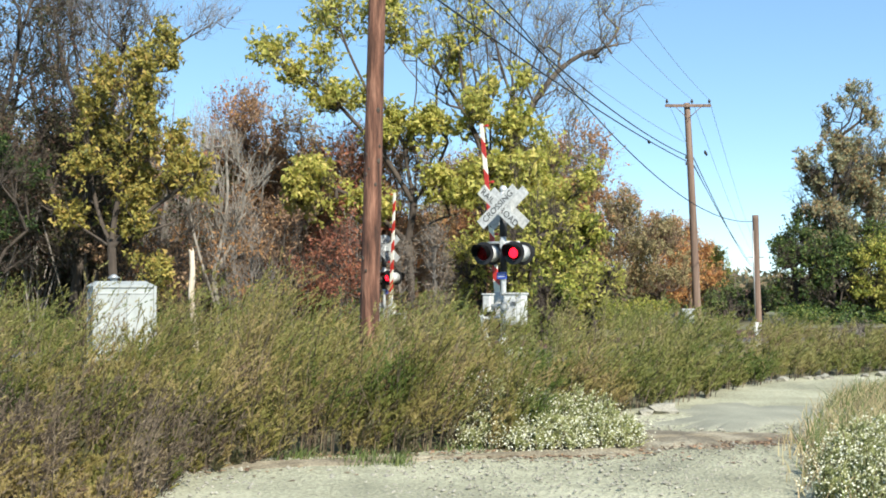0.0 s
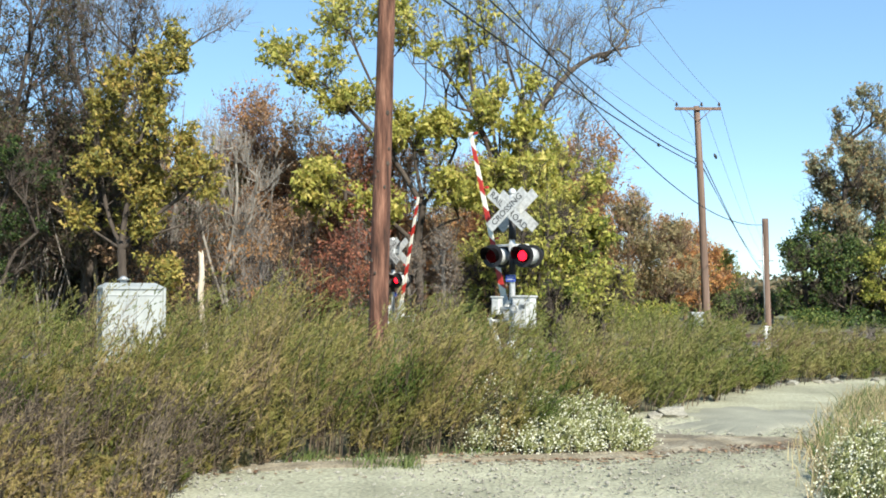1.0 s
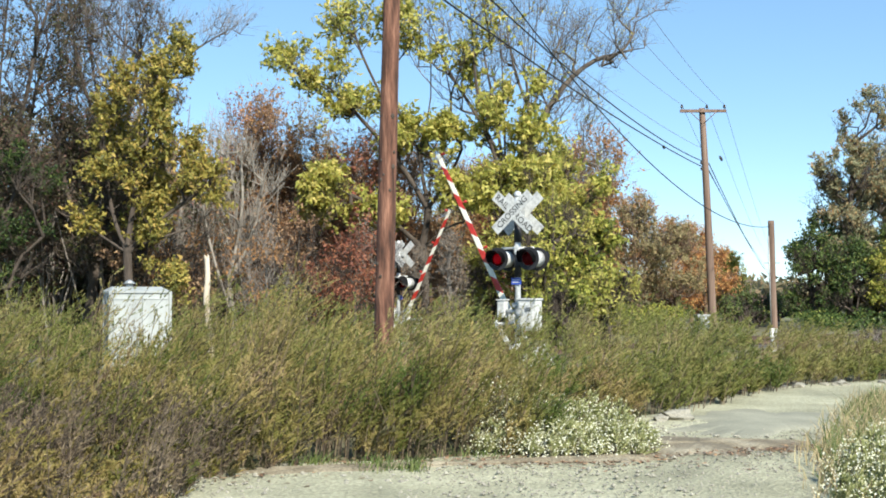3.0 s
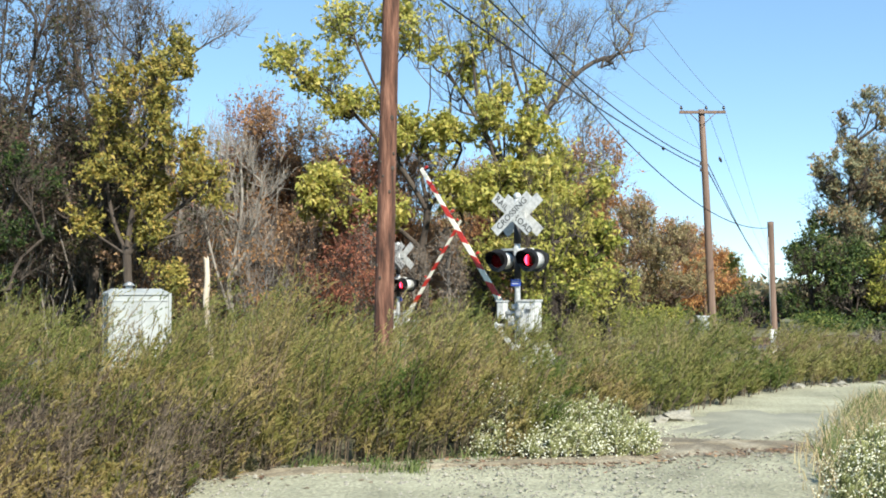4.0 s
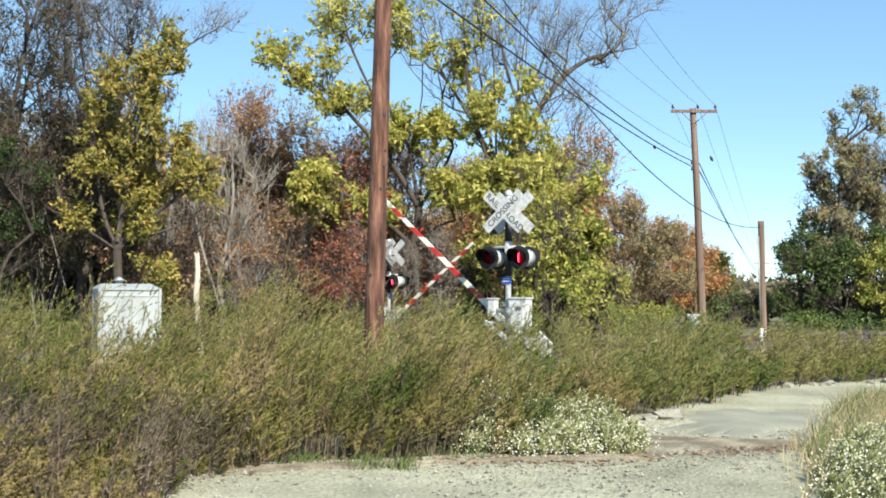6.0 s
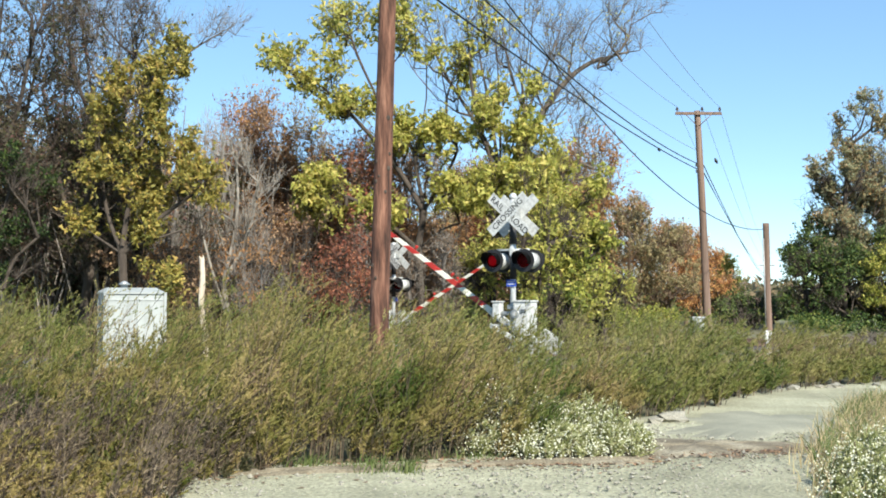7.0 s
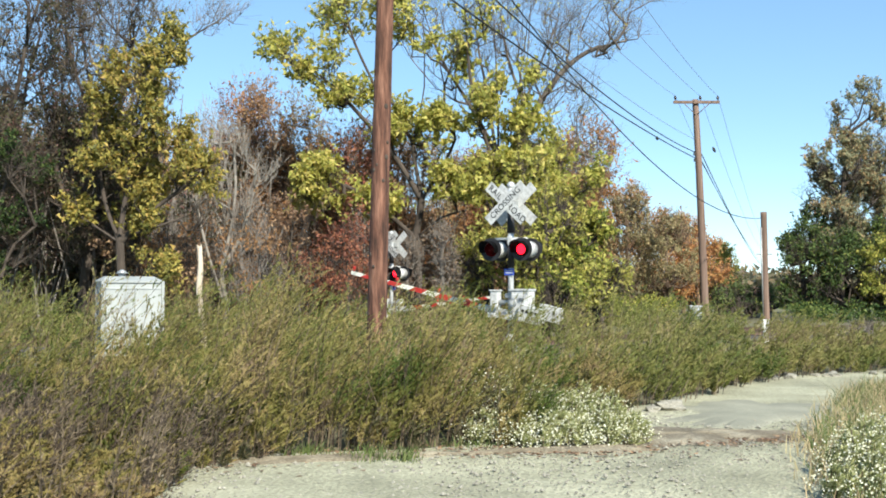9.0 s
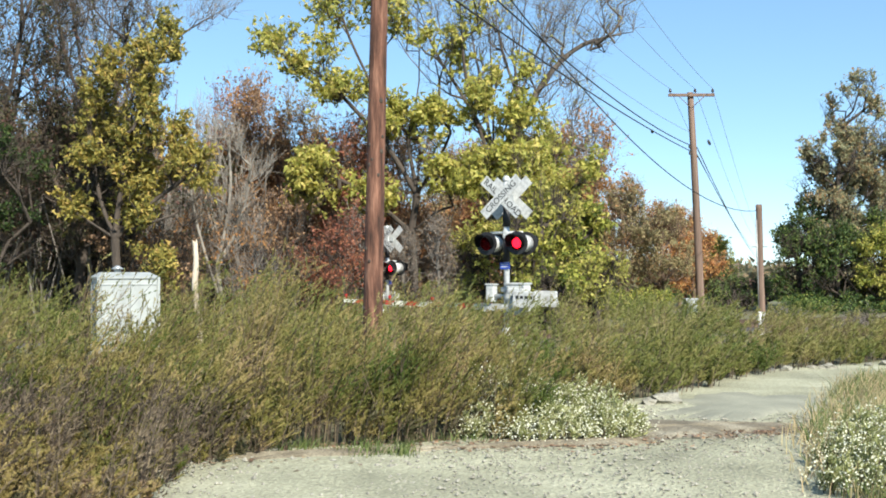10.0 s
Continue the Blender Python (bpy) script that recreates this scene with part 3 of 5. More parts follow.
def crossing_signal(at, turn, mirror, reach, pivot):
    """Mast, crossbuck, four lamps, gate mechanism, arm and counterweight. Local -y faces the road user."""
    sig = thing("crossing_signal", at, "railroad crossing signal with crossbuck, flashing lamps and lowering gate", "crossing signal", "crossing signals", turn)
    part("foundation", block((0.7, 0.7, 0.22), (0, 0, 0.06), 0.03), M_STONE, sig, "concrete foundation block")
    part("mast", rod((0, 0, 0.15), (0, 0, 3.62), 0.062, sides=20), M_SILVER, sig, "pale aluminium mast")
    cap = bmesh.new()
    bmesh.ops.create_uvsphere(cap, u_segments=16, v_segments=8, radius=0.085, matrix=Matrix.Translation((0, 0, 3.62)))
    part("mast_cap", cap, M_SILVER, sig, "rounded cap on the mast")
    base = bmesh.new()
    rod((0, 0, 0.16), (0, 0, 0.5), 0.17, 0.08, 20, base)
    part("mast_base", base, M_SILVER, sig, "flared junction box base")
    for s in (-1, 1):
        bucks = part("sign_bracket", block((0.14, 0.17, 0.14), (0, s * 0.135, 3.24), 0.01), M_GREY, sig, "grey sign bracket")
        bucks.matrix_basis = Matrix() if s < 0 else Matrix.Rotation(math.pi, 4, "Z") @ pose(0, -0.27, 0)
        b1 = blade(sig, -42, s * 0.225, 3.24, "RAIL", "ROAD", 0.335)
        b2 = blade(sig, 42, s * 0.241, 3.24, "CROSSING", "", 0.0)
        if s > 0:
            for b in (b1, b2):
                b.matrix_basis = Matrix.Rotation(math.pi, 4, "Z") @ pose(0, -0.225 if b is b1 else -0.241, 3.24, 0, 42 if b is b1 else -42, 0)
    part("bell", rod((0, 0, 2.62), (0, 0, 3.08), 0.085, 0.07, 18), M_BLACK, sig, "black bell housing")
    part("lamp_arm", rod((-0.38, 0, 2.50), (0.38, 0, 2.50), 0.024, sides=12), M_WHITE, sig, "white lamp crossarm")
    part("lamp_bracket", block((0.12, 0.13, 0.18), (0, 0, 2.47), 0.03), M_WHITE, sig, "white lamp bracket")
    for i, x in enumerate((-0.36, 0.36)):
        head = lamp_unit(sig, x, 2.27)
        for side in (-1, 1):
            seen_right = (i == 1) == (at[1] < 30)
            disc, home = lamp_glow_disc(head, x, 2.27, side, M_GLOW if seen_right else M_GLOW_WEAK)
            LAMPS.append((disc, seen_right, home))
    part("mast_sleeve", rod((0, 0, 1.88), (0, 0, 2.36), 0.07, sides=18), M_BLACK, sig, "dark mast sleeve below the lamps")
    part("notice", block((0.23, 0.012, 0.14), (0, -0.075, 1.80), 0.004), M_BLUE, sig, "small blue notice plate on the mast")
    for k in (0, 1):
        part("notice_line", block((0.17, 0.004, 0.018), (0, -0.084, 1.83 - 0.05 * k), 0), M_WHITE, sig, "white line of small writing")
    mech = part("gate_mechanism", block((0.42, 0.30, 0.64), (0.28, 0, 1.09), 0.03), M_WHITE, sig, "white gate mechanism case")
    part("case_door", block((0.34, 0.02, 0.50), (0.28, -0.155, 1.08), 0.01), M_WHITE, mech, "white case door")
    part("case_ring", rod((0.13, -0.165, 1.16), (0.13, -0.185, 1.16), 0.10, 0.085, 22), M_GREY, mech, "round grey shaft cover")
    part("case_hub", rod((0.13, -0.185, 1.16), (0.13, -0.20, 1.16), 0.045, sides=14), M_WHITE, mech, "white shaft hub")
    for k in range(3):
        part("door_rib", block((0.018, 0.014, 0.44), (0.31 + 0.05 * k, -0.168, 1.08), 0.004), M_WHITE, mech, "raised rib of the case door")
    part("case_plate", block((0.12, 0.006, 0.08), (0.33, -0.180, 1.22), 0.002), M_GREY, mech, "grey maker's plate")
    for k in range(3):
        part("plate_bar", block((0.09, 0.004, 0.010), (0.33, -0.185, 1.245 - 0.024 * k), 0), M_BLACK, mech, "dark line of small writing")
    for bx in (0.10, 0.46):
        for bz in (0.86, 1.36):
            part("bolt", rod((bx, -0.14, bz), (bx, -0.18, bz), 0.018, sides=6), M_GREY, mech)
    part("case_lid", block((0.46, 0.34, 0.04), (0.28, 0, 1.425), 0.012), M_WHITE, mech, "white overhanging case lid")
    part("mast_clamp", block((0.22, 0.20, 0.10), (0.02, 0, 1.30), 0.02), M_GREY, mech, "grey clamp round the mast")
    hub = part("shaft_bearing", block((0.17, 0.20, 0.36), (-0.36, 0, 1.22), 0.03), M_WHITE, sig, "white gate shaft bearing")
    part("bearing_shaft", rod((-0.30, 0, 1.16), (0.08, 0, 1.16), 0.05, sides=14), M_GREY, hub, "grey steel shaft")
    part("bearing_cap", block((0.21, 0.24, 0.03), (-0.36, 0, 1.41), 0.01), M_WHITE, hub, "white cap plate")
    gate = part("gate", rod((0, -0.05, 0), (0, 0.05, 0), 0.085, sides=18), M_GREY, sig, "red and white striped gate arm with counterweight")
    gate.matrix_basis = pose(GATE_X * mirror, GATE_Y, pivot)
    # arm carrier, counterweight beams and plates on the other side of the pivot
    part("arm_carrier", block((0.62, 0.05, 0.16), (-mirror * 0.24, 0, 0), 0.015), M_WHITE, gate, "white arm carrier")
    for y in (-0.78, 0.08):
        part("counterweight_beam", block((1.36, 0.035, 0.10), (mirror * 0.60, y + 0.02, 0.07), 0.012, Matrix.Rotation(radians(-8 * mirror), 4, "Y")), M_WHITE, gate, "white counterweight beam")
        plate = part("counterweight", block((0.52, 0.11, 0.34), (mirror * 0.95, y + 0.05 * (1 if y > 0 else -1), 0.22), 0.02), M_WHITE, gate, "white painted steel counterweight")
        for k in range(4):
            part("stencil_bar", block((0.07, 0.004, 0.06), (mirror * 0.95 - 0.16 + 0.105 * k, y + (0.11 if y > 0 else -0.107), 0.27), 0), M_BLACK, plate, "dark stencilled mark")
    part("cross_shaft", rod((0, -0.78, 0), (0, 0.1, 0), 0.035, sides=12), M_GREY, gate)
    striped_arm(gate, reach, mirror)
    return sig, gate, pivot


near_signal, near_gate, near_pivot = crossing_signal((1.27, 22.5, 0), -31, 1, 4.27, 0.90)
far_signal, far_gate, far_pivot = crossing_signal((-1.97, 35.75, -0.42), 142, 1, 3.96, 1.08)


# ---------------------------------------------------------------- cabinets, stump, house
def signal_cabinet():
    ob = thing("signal_cabinet", (-5.60, 18.6, 0), "white painted steel signal cabinet standing in tall weeds", "signal cabinet", turn=30)
    w, d, h = 0.98, 0.62, 1.56
    part("plinth", block((w + 0.1, d + 0.1, 0.14), (0, 0, 0.05), 0.02), M_STONE, ob, "concrete plinth")
    body = part("body", block((w, d, h - 0.12), (0, 0, 0.12 + (h - 0.12) / 2), 0.012), M_CABINET, ob)
    for s in (-1, 1):
        door = part("door", block((w / 2 - 0.05, 0.03, h - 0.32), (s * w / 4, -d / 2 - 0.018, 0.86), 0.02), M_CABINET, body, "white cabinet door with raised rim")
        part("rim", block((w / 2 - 0.05, 0.012, 0.025), (s * w / 4, -d / 2 - 0.038, 1.46), 0.004), M_CABINET, door)
        part("hinge", rod((s * (w / 2 - 0.025), -d / 2 - 0.03, 0.5), (s * (w / 2 - 0.025), -d / 2 - 0.03, 0.62), 0.014, sides=8), M_GREY, door, "grey hinge")
    part("door_gap", block((0.012, 0.008, h - 0.32), (0, -d / 2 - 0.003, 0.86), 0.002), M_GREY, body, "dark gap between the doors")
    part("handle", rod((0.04, -d / 2 - 0.06, 0.85), (0.04, -d / 2 - 0.06, 1.0), 0.012, sides=8), M_GREY, body, "steel door handle")
    for s in (-1, 1):
        part("corner_post", block((0.05, 0.05, h - 0.1), (-s * (w / 2 + 0.02), -d / 2 * 1.0, 0.86), 0.008), M_CABINET, ob, "white corner post")
    for k in range(3):
        part("side_rib", block((0.02, 0.06, h - 0.3), (-w / 2 - 0.010, -0.26 + 0.26 * k, 0.86), 0.005), M_CABINET, ob, "white side rib")
    bm = bmesh.new()
    e, t = 0.025, 0.11
    low = [bm.verts.new(((w / 2 + e) * sx, (d / 2 + e) * sy, h)) for sx, sy in ((-1, -1), (1, -1), (1, 1), (-1, 1))]
    eave = [bm.verts.new((v.co.x, v.co.y, h + 0.03)) for v in low]
    top = [bm.verts.new(((w / 2 - 0.08) * sx, 0.10 * sy, h + t)) for sx, sy in ((-1, -1), (1, -1), (1, 1), (-1, 1))]
    bm.faces.new(low[::-1])
    bm.faces.new(top)
    for r0, r1 in ((low, eave), (eave, top)):
        for j in range(4):
            bm.faces.new((r0[j], r0[(j + 1) % 4], r1[(j + 1) % 4], r1[j]))
    part("roof", bm, M_CABINET, ob, "white sloping metal roof")
    bm = rod((-0.12, 0, h + t - 0.02), (-0.12, 0, h + t + 0.06), 0.06, sides=14)
    rod((-0.12, 0, h + t + 0.05), (-0.12, 0, h + t + 0.12), 0.12, 0.02, 14, bm)
    part("vent_cap", bm, M_GREY, ob, "grey conical roof vent")


def small_cabinet():
    ob = thing("service_cabinet", (9.38, 41.2, -0.05), "small pale grey steel cabinet beside a wooden pole", "service cabinet", turn=8)
    body = part("body", block((0.46, 0.34, 0.70), (0, 0, 0.35), 0.02), M_GREY, ob)
    part("door", block((0.38, 0.02, 0.52), (0, -0.175, 0.36), 0.01), M_GREY, body, "flat grey door")
    part("lid", block((0.52, 0.40, 0.05), (0, 0, 0.72), 0.015), M_GREY, ob, "overhanging lid")


def dead_trunk():
    bm = bmesh.new()
    rng = np.random.default_rng(4)
    prev = None
    sides = 12
    for i in range(15):
        s = i / 14
        c = Vector((-0.12 * s + 0.03 * math.sin(s * 9), 0, 2.45 * s))
        r = 0.085 - 0.03 * s
        ring = []
        for j in range(sides):
            k = r * (1 + rng.normal(0, 0.10))
            top = rng.uniform(-0.12, 0.10) if i == 14 else 0
            ring.append(bm.verts.new(c + Vector((math.cos(j / sides * math.tau) * k, math.sin(j / sides * math.tau) * k, top))))
        if prev:
            for j in range(sides):
                bm.faces.new((prev[j], prev[(j + 1) % sides], ring[(j + 1) % sides], ring[j])).smooth = True
        prev = ring
    bm.faces.new(prev)
    ob = part("dead_trunk", bm, M_DEADWOOD)
    ob.matrix_basis = pose(-5.78, 25, -0.05)
    tagged(ob, "bare bleached dead tree trunk with broken top", "dead tree")


def far_house():
    ob = thing("house", (48.0, 178, -4.1), "small pale house with brown roof among distant trees", "house", turn=20)
    part("wall", block((6, 8, 3.0), (0, 0, 1.5), 0.02), M_ROOF, ob)
    bm = bmesh.new()
    v = [bm.verts.new(p) for p in ((-3.4, -4.4, 2.9), (3.4, -4.4, 2.9), (0, -4.4, 5.0), (-3.4, 4.4, 2.9), (3.4, 4.4, 2.9), (0, 4.4, 5.0))]
    for f in ((0, 1, 2), (5, 4, 3), (0, 2, 5, 3), (2, 1, 4, 5), (1, 0, 3, 4)):
        bm.faces.new([v[i] for i in f])
    part("roof", bm, M_SHINGLE, ob, "brown shingled roof")
    for x in (-1.4, 1.4):
        part("window", block((0.9, 0.06, 1.2), (x, -4.02, 1.7), 0.01), M_BLACK, ob, "dark window pane")


signal_cabinet()
small_cabinet()
dead_trunk()
far_house()


# ---------------------------------------------------------------- trees
def smooth_line(pts, k=3):
    """A curve through the points, with k steps between each two."""
    p = np.asarray(pts, float)
    q = np.concatenate([[2 * p[0] - p[1]], p, [2 * p[-1] - p[-2]]])
    out = []
    for i in range(1, len(q) - 2):
        for t in np.arange(k) / k:
            out.append(0.5 * (2 * q[i] + (q[i + 1] - q[i - 1]) * t + (2 * q[i - 1] - 5 * q[i] + 4 * q[i + 1] - q[i + 2]) * t ** 2 + (3 * q[i] - q[i - 1] - 3 * q[i + 1] + q[i + 2]) * t ** 3))
    return np.array(out + [p[-1]])


def tree_frame(rng, trunk, clusters, tip=0.012, power=0.45, bend=0.12, limbs=(), rise=0.7):
    """Branches from a trunk line to every cluster of twigs: each one grows from the nearest wood already there.
    trunk: polyline of points. Returns segments p0, p1, r0, r1."""
    trunk = smooth_line(trunk)
    limbs = [smooth_line(limb) for limb in limbs]
    nodes = [np.asarray(p, float) for p in trunk]
    parent = [-1] + list(range(len(trunk) - 1))
    for limb in limbs:
        up = int(np.argmin([np.linalg.norm(q - np.asarray(limb[0])) for q in nodes]))
        for q in limb[1:]:
            nodes.append(np.asarray(q, float))
            parent.append(up)
            up = len(nodes) - 1
    base = nodes[0]
    order = np.argsort(np.min(np.linalg.norm(clusters[:, None] - np.array(nodes)[None, len(trunk) // 3:], axis=2), axis=1))
    count = np.zeros(len(nodes) + 4 * len(clusters))
    pts = np.zeros((len(count), 3))
    pts[:len(nodes)] = nodes
    n = len(nodes)
    first = max(1, len(trunk) // 3)
    for k in order:
        c = clusters[k]
        d = np.linalg.norm(pts[first:n] - c, axis=1)
        flat = np.hypot(pts[first:n, 0] - c[0], pts[first:n, 1] - c[1])
        below = pts[first:n, 2] - c[2] + rise * flat
        j = first + int(np.argmin(d + np.clip(below, 0, None) * 1.5))
        length = np.linalg.norm(c - pts[j])
        steps = int(np.clip(length / 0.7, 1, 4))
        up = j
        for i in range(1, steps + 1):
            s = i / steps
            p = pts[j] * (1 - s) + c * s
            if i < steps:
                p = p + rng.normal(0, bend, 3) * min(length, 1.5) + np.array([0, 0, -0.06 * length * math.sin(s * 3.14)])
            pts[n] = p
            parent.append(up)
            up = n
            n += 1
        count[up] += 1
    parent = np.array(parent)
    for i in range(n - 1, 0, -1):
        count[parent[i]] += count[i]
    rad = tip * np.maximum(count[:n], 1) ** power
    i = np.arange(1, n)
    p = parent[1:]
    r0 = np.minimum(rad[p], rad[i] * 1.35)
    return pts[p], pts[i], r0, rad[i]


def fill(rng, shapes, n, gaps=0.45, gap_scale=0.8):
    """Places in a set of ellipsoids (centre, radii, share), denser to the outside, with gaps."""
    out = []
    if len(shapes) == 1:
        # a single mass sends out smaller boughs of uneven size, so that its outline is ragged
        c, rad, share = shapes[0]
        shapes = [(np.array(c), np.array(rad) * 0.86, 0.62)]
        for _ in range(7):
            v = unit(rng.normal(size=3)) * rng.uniform(0.5, 0.9)
            q = rng.uniform(0.28, 0.48)
            shapes.append((np.array(c) + v * np.array(rad), np.array(rad) * q, 0.4 * q * q))
    total = sum(s[2] for s in shapes)
    for c, r, share in shapes:
        want = int(n * share / total)
        got = []
        while len(got) < want:
            v = unit(rng.normal(size=3)) * rng.uniform(0.25, 1) ** 0.5
            p = np.array(c) + v * np.array(r)
            if noise.noise(Vector(p) * gap_scale) + 0.5 * noise.noise(Vector(p) * gap_scale * 2.7) > gaps - 0.55:
                got.append(p)
            elif rng.random() < 0.05:
                got.append(p)
        out += got
    return np.array(out)


def tree(name, at, trunk, shapes, clusters, leaves, leaf, spread, leaf_mat, bark, label, seed, twigs=5, tip=0.012, gaps=0.45, twig_len=0.7, power=0.45, width=0.6, group="trees", limbs=(), bend=0.12, thin_top=(), up_grow=0.35, weep=0.0, leafiness=0.5):
    """A tree: tapered trunk and limbs, and a crown of single leaves round its twigs. Shapes and trunk are relative to its foot."""
    rng = np.random.default_rng(seed)
    z0 = float(ground_height(at[0], at[1])) - 0.05
    cl = fill(rng, shapes, clusters, gaps)
    p0, p1, r0, r1 = tree_frame(rng, trunk, cl, tip, power, bend, limbs)
    thick = r1 > 0.03
    v, f = [], []
    off = 0
    for sel, sides in ((thick, 8), (~thick, 3)):
        if sel.any():
            a, b = tubes(p0[sel], p1[sel], r0[sel], r1[sel], sides)
            v.append(a), f.append(b + off)
            off += len(a)
    # twigs bend outwards from the limbs, each with side shoots; the leaves sit along them
    sprays = max(twigs, 2)
    axis = np.stack([cl[:, 0] * 0.25, cl[:, 1] * 0.25, cl[:, 2] * 0.62], 1)
    start = np.repeat(cl, sprays, 0)
    d = unit(unit(np.repeat(cl - axis, sprays, 0)) + rng.normal(0, 0.62, start.shape) + np.array([0, 0, up_grow]))
    ln = rng.uniform(0.35, 1.0, (len(start), 1)) * twig_len
    mid = start + d * ln * 0.5
    d2 = unit(d + rng.normal(0, 0.28, d.shape) + np.array([0, 0, 0.12 - weep]))
    end = mid + d2 * ln * 0.5
    k = np.repeat(np.arange(len(start)), 2)
    at_s = rng.uniform(0.15, 0.95, (len(k), 1))
    side0 = start[k] + (end[k] - start[k]) * at_s
    side1 = side0 + unit(d2[k] + rng.normal(0, 0.75, (len(k), 3))) * ln[k] * rng.uniform(0.3, 0.65, (len(k), 1))
    w0, w1 = np.concatenate([start, mid, side0]), np.concatenate([mid, end, side1])
    wt = np.concatenate([np.full(len(start), tip), np.full(len(start), tip * 0.7), np.full(len(k), tip * 0.55)])[:, None]
    u = unit(np.cross(w1 - w0, rng.normal(size=w0.shape))) * wt * 0.8
    a = np.stack([w0 + u, w0 - u, w1 - u * 0.55, w1 + u * 0.55], 1).reshape(-1, 3)
    v.append(a), f.append(np.arange(len(a)).reshape(-1, 4) + off)
    wood = mesh_arrays("trunk", np.concatenate(v), np.concatenate(f), bark, True)
    ob = new(name)
    ob.matrix_basis = pose(at[0], at[1], z0)
    tagged(ob, label, "tree" if name != "shrub" else "shrub", group)
    part("trunk", wood, bark, ob)
    if leaves:
        # whole shoots stand bare, so that limbs, stems and sky show between the leaves
        n = int(len(cl) * leaves * 0.85)
        shoot = np.concatenate([np.arange(len(start)), np.arange(len(start)), k])
        tuft = np.array([noise.noise(Vector(q) * 1.3 + Vector((seed, 0, 0))) for q in start])
        leafy = np.nonzero((tuft > 0.5 - leafiness)[shoot] & (np.arange(len(w0)) >= len(start)))[0]
        pick = leafy[rng.integers(0, len(leafy), int(n * len(leafy) / len(w0)) + 1)]
        n = len(pick)
        c = w0[pick] + (w1 - w0)[pick] * rng.uniform(0.1, 1.0, (n, 1)) + rng.normal(0, spread * 0.26, (n, 3))
        if thin_top:
            c = c[rng.random(len(c)) < np.interp(c[:, 2], thin_top, (1.0, 0.12))]
        lv, lf = leaf_blades(rng, c, leaf * 0.68, leaf * 0.68 * width)
        part("crown", mesh_arrays("crown", lv, lf, leaf_mat), leaf_mat, ob)
    return ob


# dark trees at the edge of the wood
DARK_LIMBS = ([(0.25, 0.1, 3), (-0.6, 0, 5.0), (-1.2, 0.2, 7.5), (-1.7, 0, 10.5)], [(0.1, 0, 5), (1.0, 0.2, 7), (1.6, 0, 9.4), (2.4, 0, 11.6)], [(0.35, 0.2, 7), (-0.4, 0.3, 9), (-0.8, 0, 12)])
for i, (x, y, h, mat, lv, lab) in enumerate((
        (-13.9, 31, 13.5, L_DARK, 44, "tall dark tree with thinning dull olive and purple-brown leaves"),
        (-11.5, 33, 12.5, L_DARK, 40, "dark-stemmed tree with sparse olive brown leaves"),
        (-15.4, 35, 14.0, L_DULL, 36, "tall dark tree with thinning dull brown leaves"),
        (-12.6, 38, 13.5, L_DULL, 30, "tall half-bare tree with brown leaves"))):
    tree("tree", (x, y), [(0, 0, 0), (0.1, 0, 1.5), (0.25, 0.1, 3), (0.1, 0, 5), (0.35, 0.2, 7), (0.2, 0.1, 9), (0.5, 0.1, h - 1.5)],
         [((0.2, 0, h * 0.40), (2.0, 1.8, h * 0.20), 0.9), ((0.3, 0, h * 0.70), (2.4, 2.2, h * 0.26), 1.2)],
         420, lv * 2.6, 0.17, 0.10, mat, M_BARK_DARK, lab, 20 + i, twigs=6, gaps=0.55, tip=0.010, bend=0.08, thin_top=(h * 0.42, h * 0.86), leafiness=0.62, twig_len=0.9, limbs=DARK_LIMBS)
tree("tree", (-13.6, 29.5), [(0, 0, 0), (0.1, 0, 1.2), (0.2, 0, 2.4), (0.1, 0, 3.6)], [((-0.6, 0, 2.8), (1.2, 1.0, 0.9), 0.8), ((1.4, 0, 4.2), (1.1, 1.0, 1.5), 0.8), ((0.6, 0, 2.6), (1.4, 0.9, 0.8), 0.5), ((-0.9, 0, 4.8), (0.9, 0.8, 1.2), 0.5)],
     200, 110, 0.16, 0.10, L_DEEP, M_BARK_DARK, "small dark green leafy tree at the wood edge", 31, gaps=0.6)
tree("tree", (-13.9, 29.0), [(0, 0, 0), (0, 0, 1.5), (0.1, 0, 2.6)], [((0, 0, 3.1), (0.8, 0.8, 0.9), 1)],
     50, 34, 0.11, 0.13, L_RED, M_BARK_DARK, "small tree with russet leaves at the wood edge", 33, gaps=0.3)
# a bare tree whose long bough reaches over the golden tree
tree("tree", (-11.6, 34.5), [(0, 0, 0), (0.1, 0, 2), (0.0, 0, 4), (0.3, 0, 6), (0.6, 0, 8), (0.8, 0, 11)], [((0.4, 0, 10), (1.8, 1.4, 2.0), 0.8), ((3.4, 0, 10.6), (1.2, 0.8, 0.7), 0.3)], 110, 4, 0.15, 0.12, L_DULL, M_BARK_GREY,
     "bare tree with a long bough reaching sideways", 36, twigs=6, tip=0.0085, gaps=0.3, twig_len=1.1, bend=0.05, limbs=([(0.3, 0, 6), (1.2, 0, 7.8), (2.4, 0, 9.4), (3.8, 0, 10.4), (5.0, 0, 11.0)], [(0.6, 0, 8), (-0.4, 0, 10), (-0.6, 0, 12)]))
